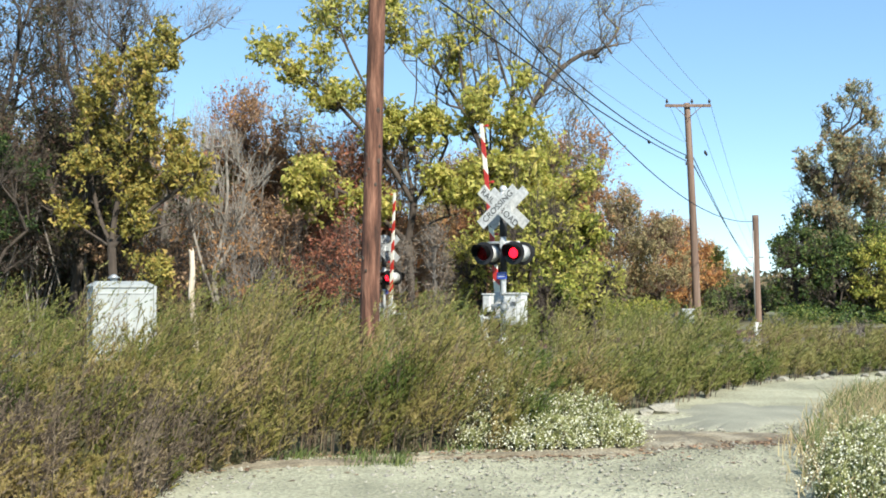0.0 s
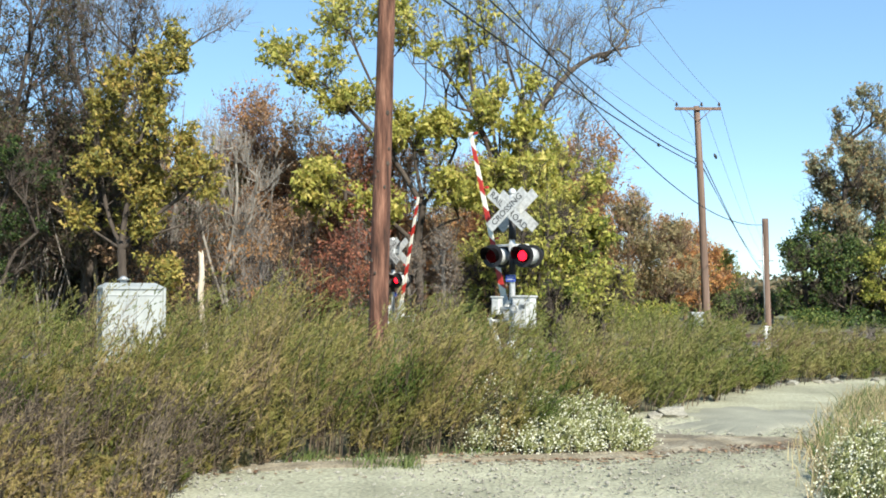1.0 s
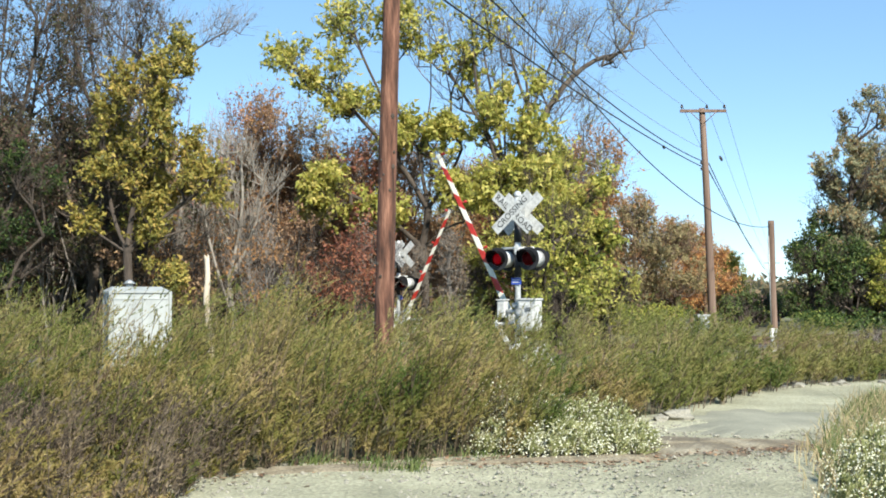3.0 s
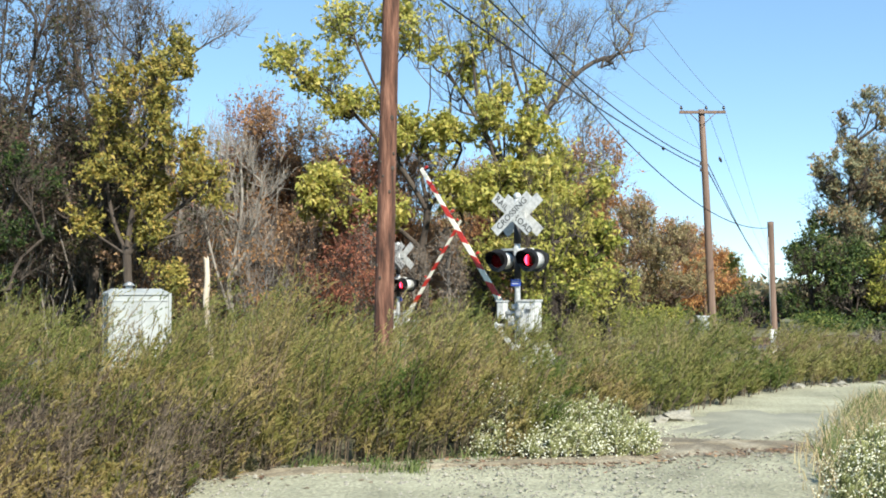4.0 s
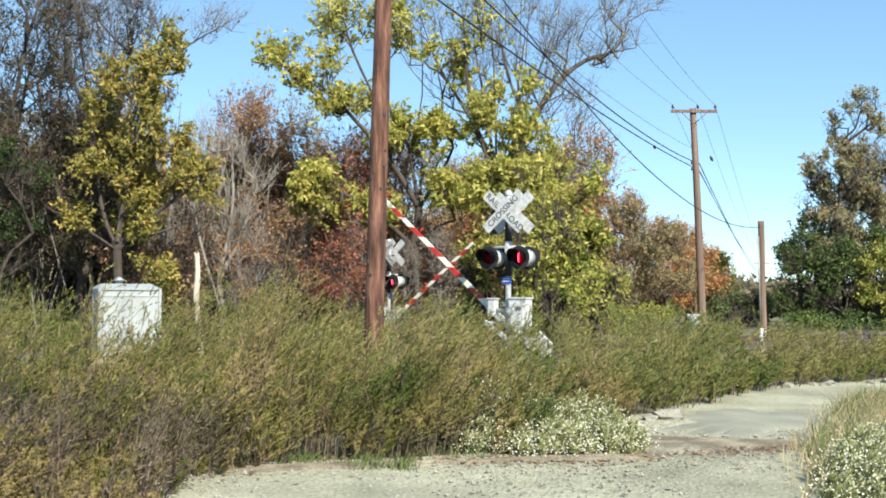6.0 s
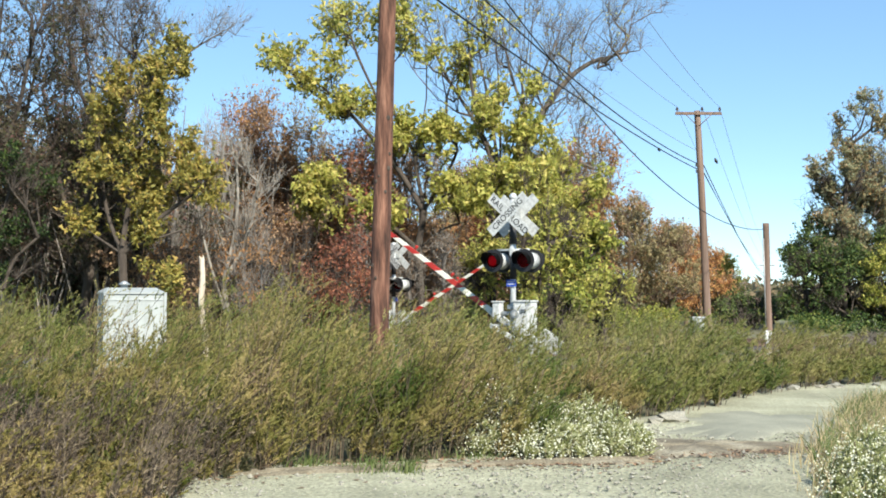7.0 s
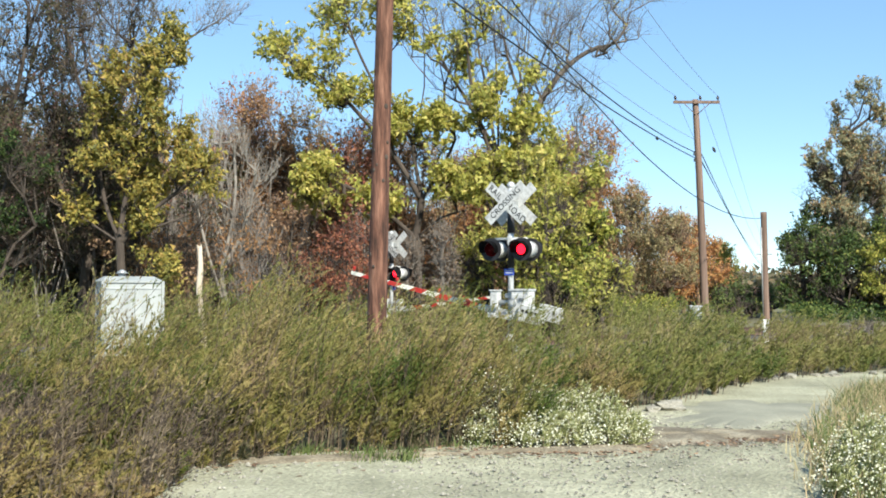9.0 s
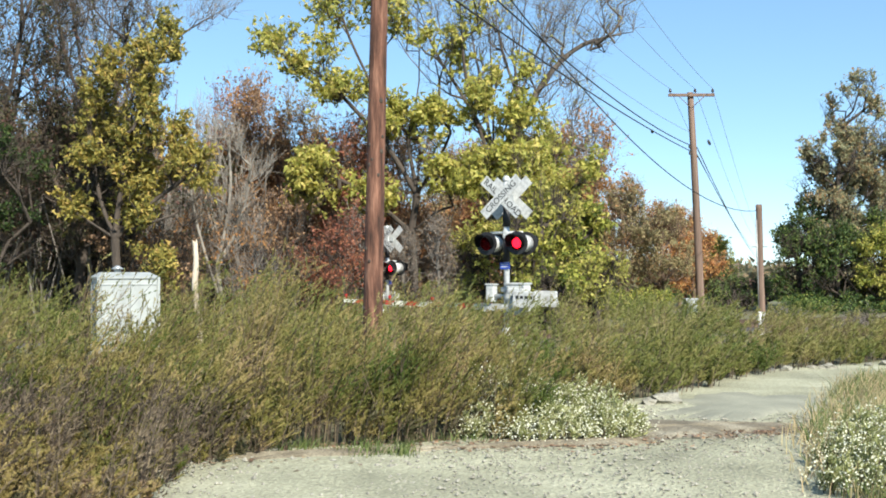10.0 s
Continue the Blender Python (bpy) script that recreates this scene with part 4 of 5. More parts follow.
# golden tree: an airy crown of separate boughs over dark stems
tree("tree", (-9.25, 30.0), [(0, 0, 0), (0.05, 0, 1.5), (-0.05, 0, 3), (0.1, 0.1, 4.5), (0.3, 0, 6), (0.8, 0, 7.8)],
     [((-0.5, 0, 5.4), (0.9, 1.0, 1.0), 0.6), ((0.7, 0, 7.4), (1.0, 1.0, 1.1), 0.55), ((1.2, 0, 8.3), (0.6, 0.7, 0.6), 0.25), ((0.2, 0, 3.6), (0.9, 0.9, 0.6), 0.35), ((2.0, -0.2, 4.7), (0.8, 0.7, 0.6), 0.45), ((1.2, 0, 5.9), (0.8, 0.8, 0.6), 0.35),
      ((0.7, 0, 4.6), (0.8, 0.9, 0.5), 0.35), ((1.1, -0.3, 2.2), (0.6, 0.5, 0.3), 0.2), ((-0.9, 0, 3.9), (0.5, 0.5, 0.5), 0.2), ((-0.4, 0, 6.9), (0.5, 0.6, 0.5), 0.2), ((1.9, 0, 3.6), (0.5, 0.5, 0.35), 0.15)],
     380, 100, 0.2, 0.090, L_GOLD, M_BARK_DARK, "slender tree with golden olive autumn leaves", 41, gaps=0.66, twigs=4, tip=0.009, twig_len=0.75, weep=0.15, leafiness=0.76,
     limbs=([(-0.05, 0, 3), (-0.5, 0, 4.2), (-0.8, 0, 6.2)], [(-0.05, 0, 3), (0.9, -0.1, 3.9), (2.0, -0.2, 4.7)], [(0.05, 0, 1.5), (0.6, -0.2, 1.9), (1.2, -0.3, 2.3)]))
# half-bare thicket behind
rng_t = np.random.default_rng(77)
for i in range(27):
    x = -18 + i * 0.92 + rng_t.uniform(-0.4, 0.4)
    y = 43 + rng_t.uniform(-4, 6)
    h = rng_t.uniform(8.4, 10.8) * (0.9 if x > -4 else 1.0)
    tree("tree", (x, y + (4 if x > -1 else 0)), [(0, 0, 0), (rng_t.uniform(-0.2, 0.2), 0, h * 0.25), (rng_t.uniform(-0.3, 0.3), 0, h * 0.5), (rng_t.uniform(-0.3, 0.3), 0, h * 0.8)],
         [((0, 0, h * 0.40), (1.3, 1.3, h * 0.28), 0.8), ((0, 0, h * 0.68), (1.2, 1.2, h * 0.26), 1)], 130, int(rng_t.choice((90, 120, 150))), 0.2, 0.105, (L_BROWN, L_HAZE, L_RUST, L_BROWN, L_RED, L_RUST)[i % 6], M_BARK_WARM,
         "half-bare grey tree with thin dry brown leaves", 100 + i, twigs=7, tip=0.0085, gaps=0.4, twig_len=1.25, power=0.48, bend=0.06, thin_top=(h * 0.66, h * 1.0), up_grow=0.8, leafiness=0.72)
tree("tree", (-7.0, 33.2), [(0, 0, 0), (0.05, 0, 1.2), (-0.1, 0, 2.4), (0.15, 0, 3.6), (0.3, 0, 5), (0.2, 0, 6.4)],
     [((0, 0, 5.2), (1.5, 1.2, 2.3), 1)], 120, 5, 0.10, 0.12, L_BROWN, M_BARK_PALE, "bare pale grey tree with forked limbs", 61, twigs=5, tip=0.011, gaps=0.3, twig_len=1.0, bend=0.05, up_grow=0.8,
     limbs=([(0.05, 0, 1.2), (-0.5, 0, 2.8), (-0.9, 0, 4.4), (-1.0, 0, 5.6)], [(-0.1, 0, 2.4), (0.6, 0, 3.8), (1.0, 0, 5.6)]))
# russet undergrowth
rng_s = np.random.default_rng(90)
for i in range(18):
    x, y, h = -10.4 + i * 0.44 + rng_s.uniform(-0.3, 0.3), rng_s.uniform(31.5, 38.5), rng_s.uniform(2.6, 5.2)
    near_red = -5.2 < x < -2.4
    tree("sapling", (x, y), [(0, 0, 0), (0.1, 0, h * 0.3), (rng_s.uniform(-0.2, 0.2), 0, h * 0.6), (0, 0, h * 0.9)], [((0, 0, h * 0.55), (0.75, 0.8, h * 0.45), 1)], 80, int(rng_s.choice((30, 44, 60))), 0.16, 0.09,
         L_RED if near_red and i % 3 else (L_BROWN, L_RUST)[i % 2], M_BARK_GREY if i % 2 else M_BARK_DARK, "thin russet leaved sapling in the undergrowth" if near_red else "thin brown leaved sapling in the undergrowth", 140 + i,
         twigs=5, tip=0.009, gaps=0.55, twig_len=0.8, bend=0.07, group="saplings", up_grow=0.7)
for x, y in ((-5.4, 32.5), (-7.6, 33.5)):
    tree("shrub", (x, y), [(0, 0, 0), (0.1, 0, 0.6), (0, 0, 1.4)], [((0, 0, 1.9), (0.55, 0.5, 0.7), 1)], 50, 24, 0.15, 0.12, L_YELLOW, M_BARK_DARK, "small yellow-green shrub in the undergrowth", 250 + int(y), twigs=4, gaps=0.5, group="shrubs")
# dead trunks wrapped in brown vines behind the gates
for i, (x, y, h, w) in enumerate(((-0.25, 34.6, 4.0, 0.50), (-1.5, 37.4, 3.6, 0.55), (0.55, 35.6, 2.7, 0.5), (-2.7, 38.2, 2.6, 0.7))):
    tree("shrub", (x, y), [(0, 0, 0), (0.03, 0, h * 0.35), (-0.04, 0, h * 0.7), (0.02, 0, h * 0.95)], [((0, 0, h * 0.5), (w, w, h * 0.50), 1), ((0, 0, h * 0.8), (w * 0.9, w * 0.8, h * 0.2), 0.4)], 130, 26, 0.1, 0.10, L_VINE, M_BARK_GREY,
         "dead trunk wrapped in dry brown vines", 290 + i, twigs=6, tip=0.010, gaps=0.3, twig_len=0.45, bend=0.08, group="shrubs", weep=0.5)
# the large yellow-green trees behind the crossing
BIG = "large spreading tree with yellow-green autumn leaves and dark limbs"
tree("tree", (-1.25, 38), [(0, 0, 0), (0.1, 0, 2), (0, 0.2, 3.6), (0.2, 0, 5), (-0.1, 0, 7), (0.3, 0, 9), (0.2, 0, 12.6)],
     [((-3.9, 0, 10.0), (1.6, 1.2, 0.9), 0.34), ((-2.3, 0, 11.6), (1.5, 1.4, 0.8), 0.3), ((-0.4, 0, 11.6), (1.6, 1.4, 1.2), 0.3), ((-0.9, 0, 7.6), (1.0, 1.0, 0.8), 0.26), ((1.0, 0, 7.2), (1.0, 1.0, 0.9), 0.26), ((-2.7, -0.4, 5.4), (1.5, 1.1, 0.9), 0.55),
      ((-1.4, -0.4, 4.6), (1.0, 0.8, 0.6), 0.25), ((0.9, -0.5, 5.2), (0.9, 0.8, 0.6), 0.22), ((0.9, 0, 9.8), (1.1, 1.1, 1.0), 0.22), ((-2.3, 0, 8.6), (1.2, 1.0, 0.5), 0.22), ((-3.6, 0, 4.6), (0.6, 0.7, 0.5), 0.12)],
     560, 64, 0.30, 0.088, L_YELLOW, M_BARK_DARK, BIG, 51, thin_top=(8.0, 16.0), twigs=5, tip=0.0088, gaps=0.66, bend=0.07, twig_len=0.85, weep=0.2, power=0.45, leafiness=0.70,
     limbs=([(0, 0.2, 3.6), (-0.9, 0, 4.4), (-2.0, 0, 5.2), (-2.8, 0, 5.6)], [(0.2, 0, 5), (-0.8, 0.1, 6.6), (-2.0, 0, 8.0), (-3.4, 0, 9.4), (-4.8, 0, 10.1)], [(-0.8, 0.1, 6.6), (-1.3, 0, 8.6), (-2.2, 0, 10.6), (-2.6, 0, 12.0)],
            [(0.2, 0, 5), (1.0, 0, 6.2), (1.6, 0, 7.6)], [(-0.1, 0, 7), (-1.0, 0, 9.0), (-1.0, 0, 12.5)], [(0, 0.2, 3.6), (0.9, -0.3, 4.3), (1.8, -0.4, 4.6)]))
tree("tree", (1.65, 37.4), [(0, 0, 0), (-0.3, 0, 1.8), (-0.3, 0, 3.4), (-0.15, 0, 4.6), (0.0, 0.1, 5.8), (0.0, 0, 8), (-0.2, 0, 12.6)],
     [((-0.3, -0.6, 5.4), (1.4, 1.2, 0.9), 0.6), ((2.0, -0.4, 5.6), (1.5, 1.4, 1.2), 0.8), ((-0.7, 0, 8.0), (0.8, 1.0, 0.9), 0.24), ((0.6, 0, 8.8), (0.8, 1.0, 1.1), 0.24), ((-0.6, 0, 11.4), (1.3, 1.2, 1.1), 0.24), ((1.0, 0, 7.0), (1.2, 1.0, 0.7), 0.35)],
     460, 64, 0.30, 0.088, L_YELLOW, M_BARK_DARK, BIG, 52, thin_top=(6.5, 12.5), twigs=5, tip=0.0092, gaps=0.62, bend=0.07, twig_len=0.85, weep=0.2, power=0.48, leafiness=0.70,
     limbs=([(0, 0.1, 5.8), (0.5, 0, 7.4), (0.8, 0, 9.4), (0.9, 0, 12.6)], [(0, 0.1, 5.8), (-0.6, 0, 7.6), (-1.0, 0, 9.4), (-1.2, 0, 12.6)], [(0.0, 0, 8), (0.3, 0, 10), (0.35, 0, 12.8)], [(0, 0.1, 5.8), (0.9, 0, 7.2), (1.5, 0, 8.6), (1.9, 0, 10.2), (2.3, 0, 12.4)]))
tree("tree", (2.2, 39.5), [(0, 0, 0), (0.2, 0, 2.5), (0.1, 0, 5), (0.2, 0, 6.6), (0.5, 0, 8.6), (0.8, 0, 12.8)],
     [((0.9, 0, 11.2), (1.8, 1.6, 1.8), 0.9), ((-1.6, 0, 10.6), (1.6, 1.4, 2.2), 0.7), ((-3.4, 0, 11.4), (1.2, 1.2, 1.4), 0.3), ((2.0, 0, 8.6), (1.2, 1.4, 1.5), 0.5), ((3.2, 0, 11.2), (1.7, 1.4, 1.1), 0.55), ((2.8, 0, 6.4), (1.1, 1, 1.0), 0.25), ((4.4, 0, 12.4), (1.3, 1, 0.7), 0.25)],
     430, 9, 0.13, 0.10, L_YELLOW, M_BARK_STEM, "tall nearly bare tree with spreading grey limbs", 53, twigs=5, tip=0.0095, gaps=0.3, twig_len=1.2, power=0.49, bend=0.045, up_grow=0.5, weep=0.25,
     limbs=([(0.1, 0, 5), (-0.5, 0, 6.8), (-0.8, 0, 8.8), (-1.2, 0, 10.8), (-1.4, 0, 13.0)], [(-0.5, 0, 6.8), (-1.5, 0, 8.6), (-2.6, 0, 10.4), (-3.4, 0, 12.6)], [(0.5, 0, 8.6), (0.3, 0, 10.6), (0.3, 0, 13.2)], [(0.2, 0, 6.6), (0.9, 0, 8.3), (1.8, 0, 9.7), (2.9, 0, 10.6), (4.3, 0, 11.0)], [(0.5, 0, 8.6), (1.3, 0, 10.6), (2.2, 0, 12.8)], [(0.1, 0, 5), (1.2, 0, 6.2), (2.4, 0, 6.8), (3.4, 0, 6.5)], [(0.5, 0, 8.6), (-0.1, 0, 10.4), (-0.5, 0, 12.6)]))
# lower yellow foliage behind the signal
for i, (x, y, h, w, lv, mat) in enumerate(((2.9, 32.8, 5.0, 1.2, 38, L_YELLOW), (4.1, 33.4, 4.3, 1.0, 36, L_OLIVE), (1.3, 35.6, 4.6, 1.0, 26, L_YELLOW), (4.4, 32.0, 2.4, 0.8, 34, L_YELLOW), (3.2, 31.2, 2.0, 0.8, 30, L_OLIVE), (2.3, 34.2, 6.0, 1.2, 32, L_YELLOW))):
    tree("sapling", (x, y), [(0, 0, 0), (0.05, 0, h * 0.3), (0, 0, h * 0.6), (0.1, 0, h * 0.85)], [((0, 0, h * 0.55), (w, w, h * 0.42), 1), ((0.3 * w, 0, h * 0.8), (w * 0.6, w * 0.6, h * 0.16), 0.3), ((-0.6 * w, 0, h * 0.5), (w * 0.6, w * 0.6, h * 0.2), 0.3)], 190, lv * 1.7, 0.22, 0.095, mat, M_BARK_DARK,
         "bushy young tree with yellow-green leaves", 160 + i, twigs=5, gaps=0.78, group="saplings", twig_len=0.6, weep=0.2)
# autumn trees beyond
for i, (x, y, h, w, lv, mat, lab) in enumerate((
        (7.6, 50, 6.4, 1.6, 34, L_HAZE, "pale olive brown half-bare tree"), (9.7, 52, 6.6, 1.7, 34, L_ORANGE, "rounded tree with orange autumn leaves"),
        (8.9, 47, 5.8, 1.6, 34, L_HAZE, "pale olive brown half-bare tree"), (11.6, 53, 5.2, 1.6, 30, L_RUST, "dry brown half-bare tree"),
        (13.1, 55, 5.2, 1.5, 36, L_ORANGE, "rounded tree with orange autumn leaves"), (15.0, 56, 3.4, 1.1, 40, L_YELLOW, "small yellow autumn tree"),
        (10.6, 47, 4.6, 1.5, 34, L_HAZE, "pale olive brown half-bare tree"), (6.4, 46, 5.9, 1.4, 34, L_HAZE, "pale olive brown half-bare tree"),
        (12.6, 50, 3.6, 1.4, 32, L_ORANGE, "low bush with dull orange leaves"), (5.2, 44, 4.8, 1.2, 30, L_HAZE, "pale olive brown half-bare tree"))):
    tree("tree", (x - 1.15, y), [(0, 0, 0), (0.1, 0, h * 0.25), (0, 0, h * 0.5), (0.1, 0, h * 0.8)], [((0, 0, h * 0.50), (w, w, h * 0.40), 1), ((0.2, 0, h * 0.8), (w * 0.55, w * 0.55, h * 0.16), 0.35)], 210, lv * 2.2, 0.17, 0.115, mat, M_BARK_WARM, lab, 180 + i,
         twigs=5, tip=0.009, leafiness=0.66, gaps=0.5, twig_len=0.8, bend=0.07, up_grow=0.7)
for i, (x, y) in enumerate(((11.6, 44.2), (12.4, 46.0), (14.6, 58), (16.2, 62), (15.4, 54), (17.9, 66), (13.7, 49), (19.0, 70), (17.0, 57))):
    tree("shrub", (x, y), [(0, 0, 0), (0, 0, 0.4), (0, 0, 0.8)], [((0, 0, 0.75), (0.9, 0.8, 0.75), 1)], 110, 34, 0.16, 0.15, L_GREEN if i else L_GRASS, M_BARK_DARK, "low leafy green shrub by the poles", 210 + i, twigs=3, gaps=0.2, group="shrubs", twig_len=0.4)
for i, (x, y, h) in enumerate(((9.1, 28.6, 0.8), (11.4, 29.4, 0.6), (12.9, 28.8, 0.6), (10.2, 27.6, 0.55))):
    tree("shrub", (x, y), [(0, 0, 0), (0, 0, h * 0.3), (0, 0, h * 0.6)], [((0, 0, h * 0.5), (0.6, 0.5, h * 0.45), 1)], 80, 14, 0.09, 0.08, L_DRY, M_BARK_GREY, "dry brown bush beside the railway", 270 + i, twigs=5, tip=0.006, twig_len=0.3, gaps=0.4, group="shrubs")
# trees on the other side of the poles
tree("tree", (17.5, 48), [(0, 0, 0), (0.1, 0, 2), (0.2, 0, 4), (0.1, 0, 6), (0.5, 0, 9.0)],
     [((0.9, 0, 9.0), (1.3, 1.3, 1.5), 0.7), ((-0.2, 0, 7.2), (1.3, 1.3, 1.0), 0.5), ((-1.0, 0, 5.9), (1.3, 1.3, 1.0), 0.5), ((1.8, 0, 6.4), (1.6, 1.4, 1.6), 0.7), ((1.4, 0, 4.2), (1.8, 1.4, 1.4), 0.6), ((-0.2, 0, 4.6), (1.4, 1.3, 1.0), 0.5), ((0.4, 0, 6.0), (1.2, 1.2, 1.2), 0.4)],
     440, 120, 0.2, 0.11, L_TALL, M_BARK_DARK, "tall tree with grey-green leaves turning brown", 71, gaps=0.66, twig_len=0.7, up_grow=0.5, leafiness=0.57)
tree("tree", (20.4, 50), [(0, 0, 0), (0.1, 0, 2), (0.2, 0, 4), (0.1, 0, 6), (0.3, 0, 8)],
     [((0, 0, 6.4), (2.0, 1.8, 2.8), 1)], 300, 120, 0.14, 0.11, L_TALL, M_BARK_DARK, "tall tree with grey-green leaves turning brown", 72, gaps=0.5, up_grow=0.5)
for i, (x, y, h, w, mat) in enumerate(((15.1, 46, 3.9, 1.0, L_GREEN), (16.4, 45, 3.4, 1.1, L_GREEN), (15.9, 47.5, 4.9, 1.0, L_DEEP), (17.9, 44.5, 3.2, 1.0, L_OLIVE), (18.0, 46.4, 4.6, 1.1, L_GREEN), (19.4, 46, 4.2, 1.3, L_OLIVE), (18.9, 44.2, 2.9, 0.9, L_YELLOW), (17.3, 47.5, 4.6, 1.3, L_TALL), (22.2, 47, 5, 1.6, L_GOLD), (20.4, 44.4, 2.6, 1.0, L_GREEN), (17.1, 46.6, 4.8, 1.1, L_TALL))):
    tree("shrub", (x, y), [(0, 0, 0), (0.05, 0, h * 0.3), (0, 0, h * 0.6)], [((0, 0, h * 0.42), (w * 1.15, w, h * 0.42), 1), ((0.45 * w, 0, h * 0.75), (w * 0.6, w * 0.6, h * 0.18), 0.35), ((-0.5 * w, 0, h * 0.68), (w * 0.55, w * 0.6, h * 0.2), 0.35), ((0.1 * w, 0, h * 0.92), (w * 0.4, w * 0.4, h * 0.12), 0.2)], 180, 62, 0.19, 0.11, mat, M_BARK_DARK,
         "dense dark green leafy shrub" if mat in (L_GREEN, L_DEEP) else "leafy shrub turning yellow", 220 + i, twigs=4, gaps=0.78, group="shrubs", twig_len=0.7, leafiness=0.6, up_grow=0.6)


def woodland(name, spots, leaf, per, mat, label, seed, trunks=True):
    """Far wood: trunks and leaf masses as one piece that nobody could count."""
    rng = np.random.default_rng(seed)
    n = len(spots)
    c = np.repeat(spots[:, :3], per, 0)
    rad = np.repeat(spots[:, 3:4], per, 0)
    hh = np.repeat(spots[:, 4:5], per, 0)
    d = unit(rng.normal(size=(n * per, 3))) * rng.uniform(0.3, 1, (n * per, 1)) ** 0.5
    at = c + d * np.concatenate([rad, rad, hh], 1)
    v, f = leaf_blades(rng, at, leaf, leaf * 0.7)
    ob = new(name, mesh_arrays(name, v, f, mat))
    tagged(ob, label, "woodland", kind="stuff")
    if trunks:
        m = n * 7
        base = np.repeat(spots[:, :3], 7, 0) + rng.normal(0, 1.2, (m, 3))
        base[:, 2] = -0.5
        top = base + np.stack([rng.normal(0, 1.1, m), rng.normal(0, 1.0, m), rng.uniform(3, 8.5, m)], 1)
        a, b = tubes(base, top, rng.uniform(0.02, 0.08, m), np.full(m, 0.012), 5)
        ob = new("wood_stems", mesh_arrays("wood_stems", a, b, M_BARK_GREY, True))
        tagged(ob, "thin grey and brown stems in the wood", "woodland", kind="stuff")


rng_w = np.random.default_rng(5)
n = 90
spots = np.stack([rng_w.uniform(-34, 6, n), rng_w.uniform(48, 62, n), rng_w.uniform(1.5, 5.6, n), rng_w.uniform(1.4, 2.4, n), rng_w.uniform(1.6, 2.6, n)], 1)
woodland("woodland", spots, 0.17, 1500, L_RUST, "dry brown autumn woodland behind the crossing", 6)
n = 80
spots = np.stack([rng_w.uniform(-19, 2.5, n), rng_w.uniform(37, 46, n), rng_w.uniform(0.2, 1.7, n), rng_w.uniform(0.7, 1.3, n), rng_w.uniform(0.5, 1.0, n)], 1)
woodland("undergrowth", spots, 0.14, 800, L_BROWN, "sunlit brown undergrowth beneath the trees", 7, trunks=False)
n = 46
spots = np.stack([rng_w.uniform(3.5, 8.7, n), rng_w.uniform(41.5, 45, n), rng_w.uniform(0.0, 0.6, n), rng_w.uniform(0.6, 1.0, n), rng_w.uniform(0.4, 0.8, n)], 1)
woodland("brush", spots, 0.11, 420, L_OLIVE, "low olive brush at the foot of the autumn trees", 12, trunks=False)
n = 30
spots = np.stack([rng_w.uniform(14.2, 23, n), rng_w.uniform(43.2, 45, n), rng_w.uniform(0.0, 0.6, n), rng_w.uniform(0.6, 1.0, n), rng_w.uniform(0.4, 0.7, n)], 1)
woodland("brush", spots, 0.11, 420, L_GREEN, "low green brush at the foot of the shrubs", 13, trunks=False)
# the shade inside the wood, put into a dark leaf colour
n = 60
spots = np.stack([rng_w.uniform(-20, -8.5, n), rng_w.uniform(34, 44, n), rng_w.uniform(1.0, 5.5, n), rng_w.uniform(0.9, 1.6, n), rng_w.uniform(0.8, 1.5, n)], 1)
woodland("shaded_wood", spots, 0.15, 800, L_DARK, "dark leaves and stems inside the wood, shade put into leaf colour", 11)
n = 120
spots = np.stack([rng_w.uniform(-60, 160, n), rng_w.uniform(220, 290, n), rng_w.uniform(-2.0, 1.6, n), rng_w.uniform(5, 9, n), rng_w.uniform(2.5, 4.5, n)], 1)
woodland("distant_woodland", spots, 1.8, 260, L_FAR, "hazy distant wooded ridge", 8, trunks=False)
n = 34
spots = np.stack([rng_w.uniform(22, 52, n), rng_w.uniform(85, 130, n), rng_w.uniform(-2.6, -1.0, n), rng_w.uniform(1.2, 2.4, n), rng_w.uniform(1, 1.6, n)], 1)
woodland("roadside_bushes", spots, 0.5, 360, L_GREEN, "green bushes near a distant house", 9, trunks=False)


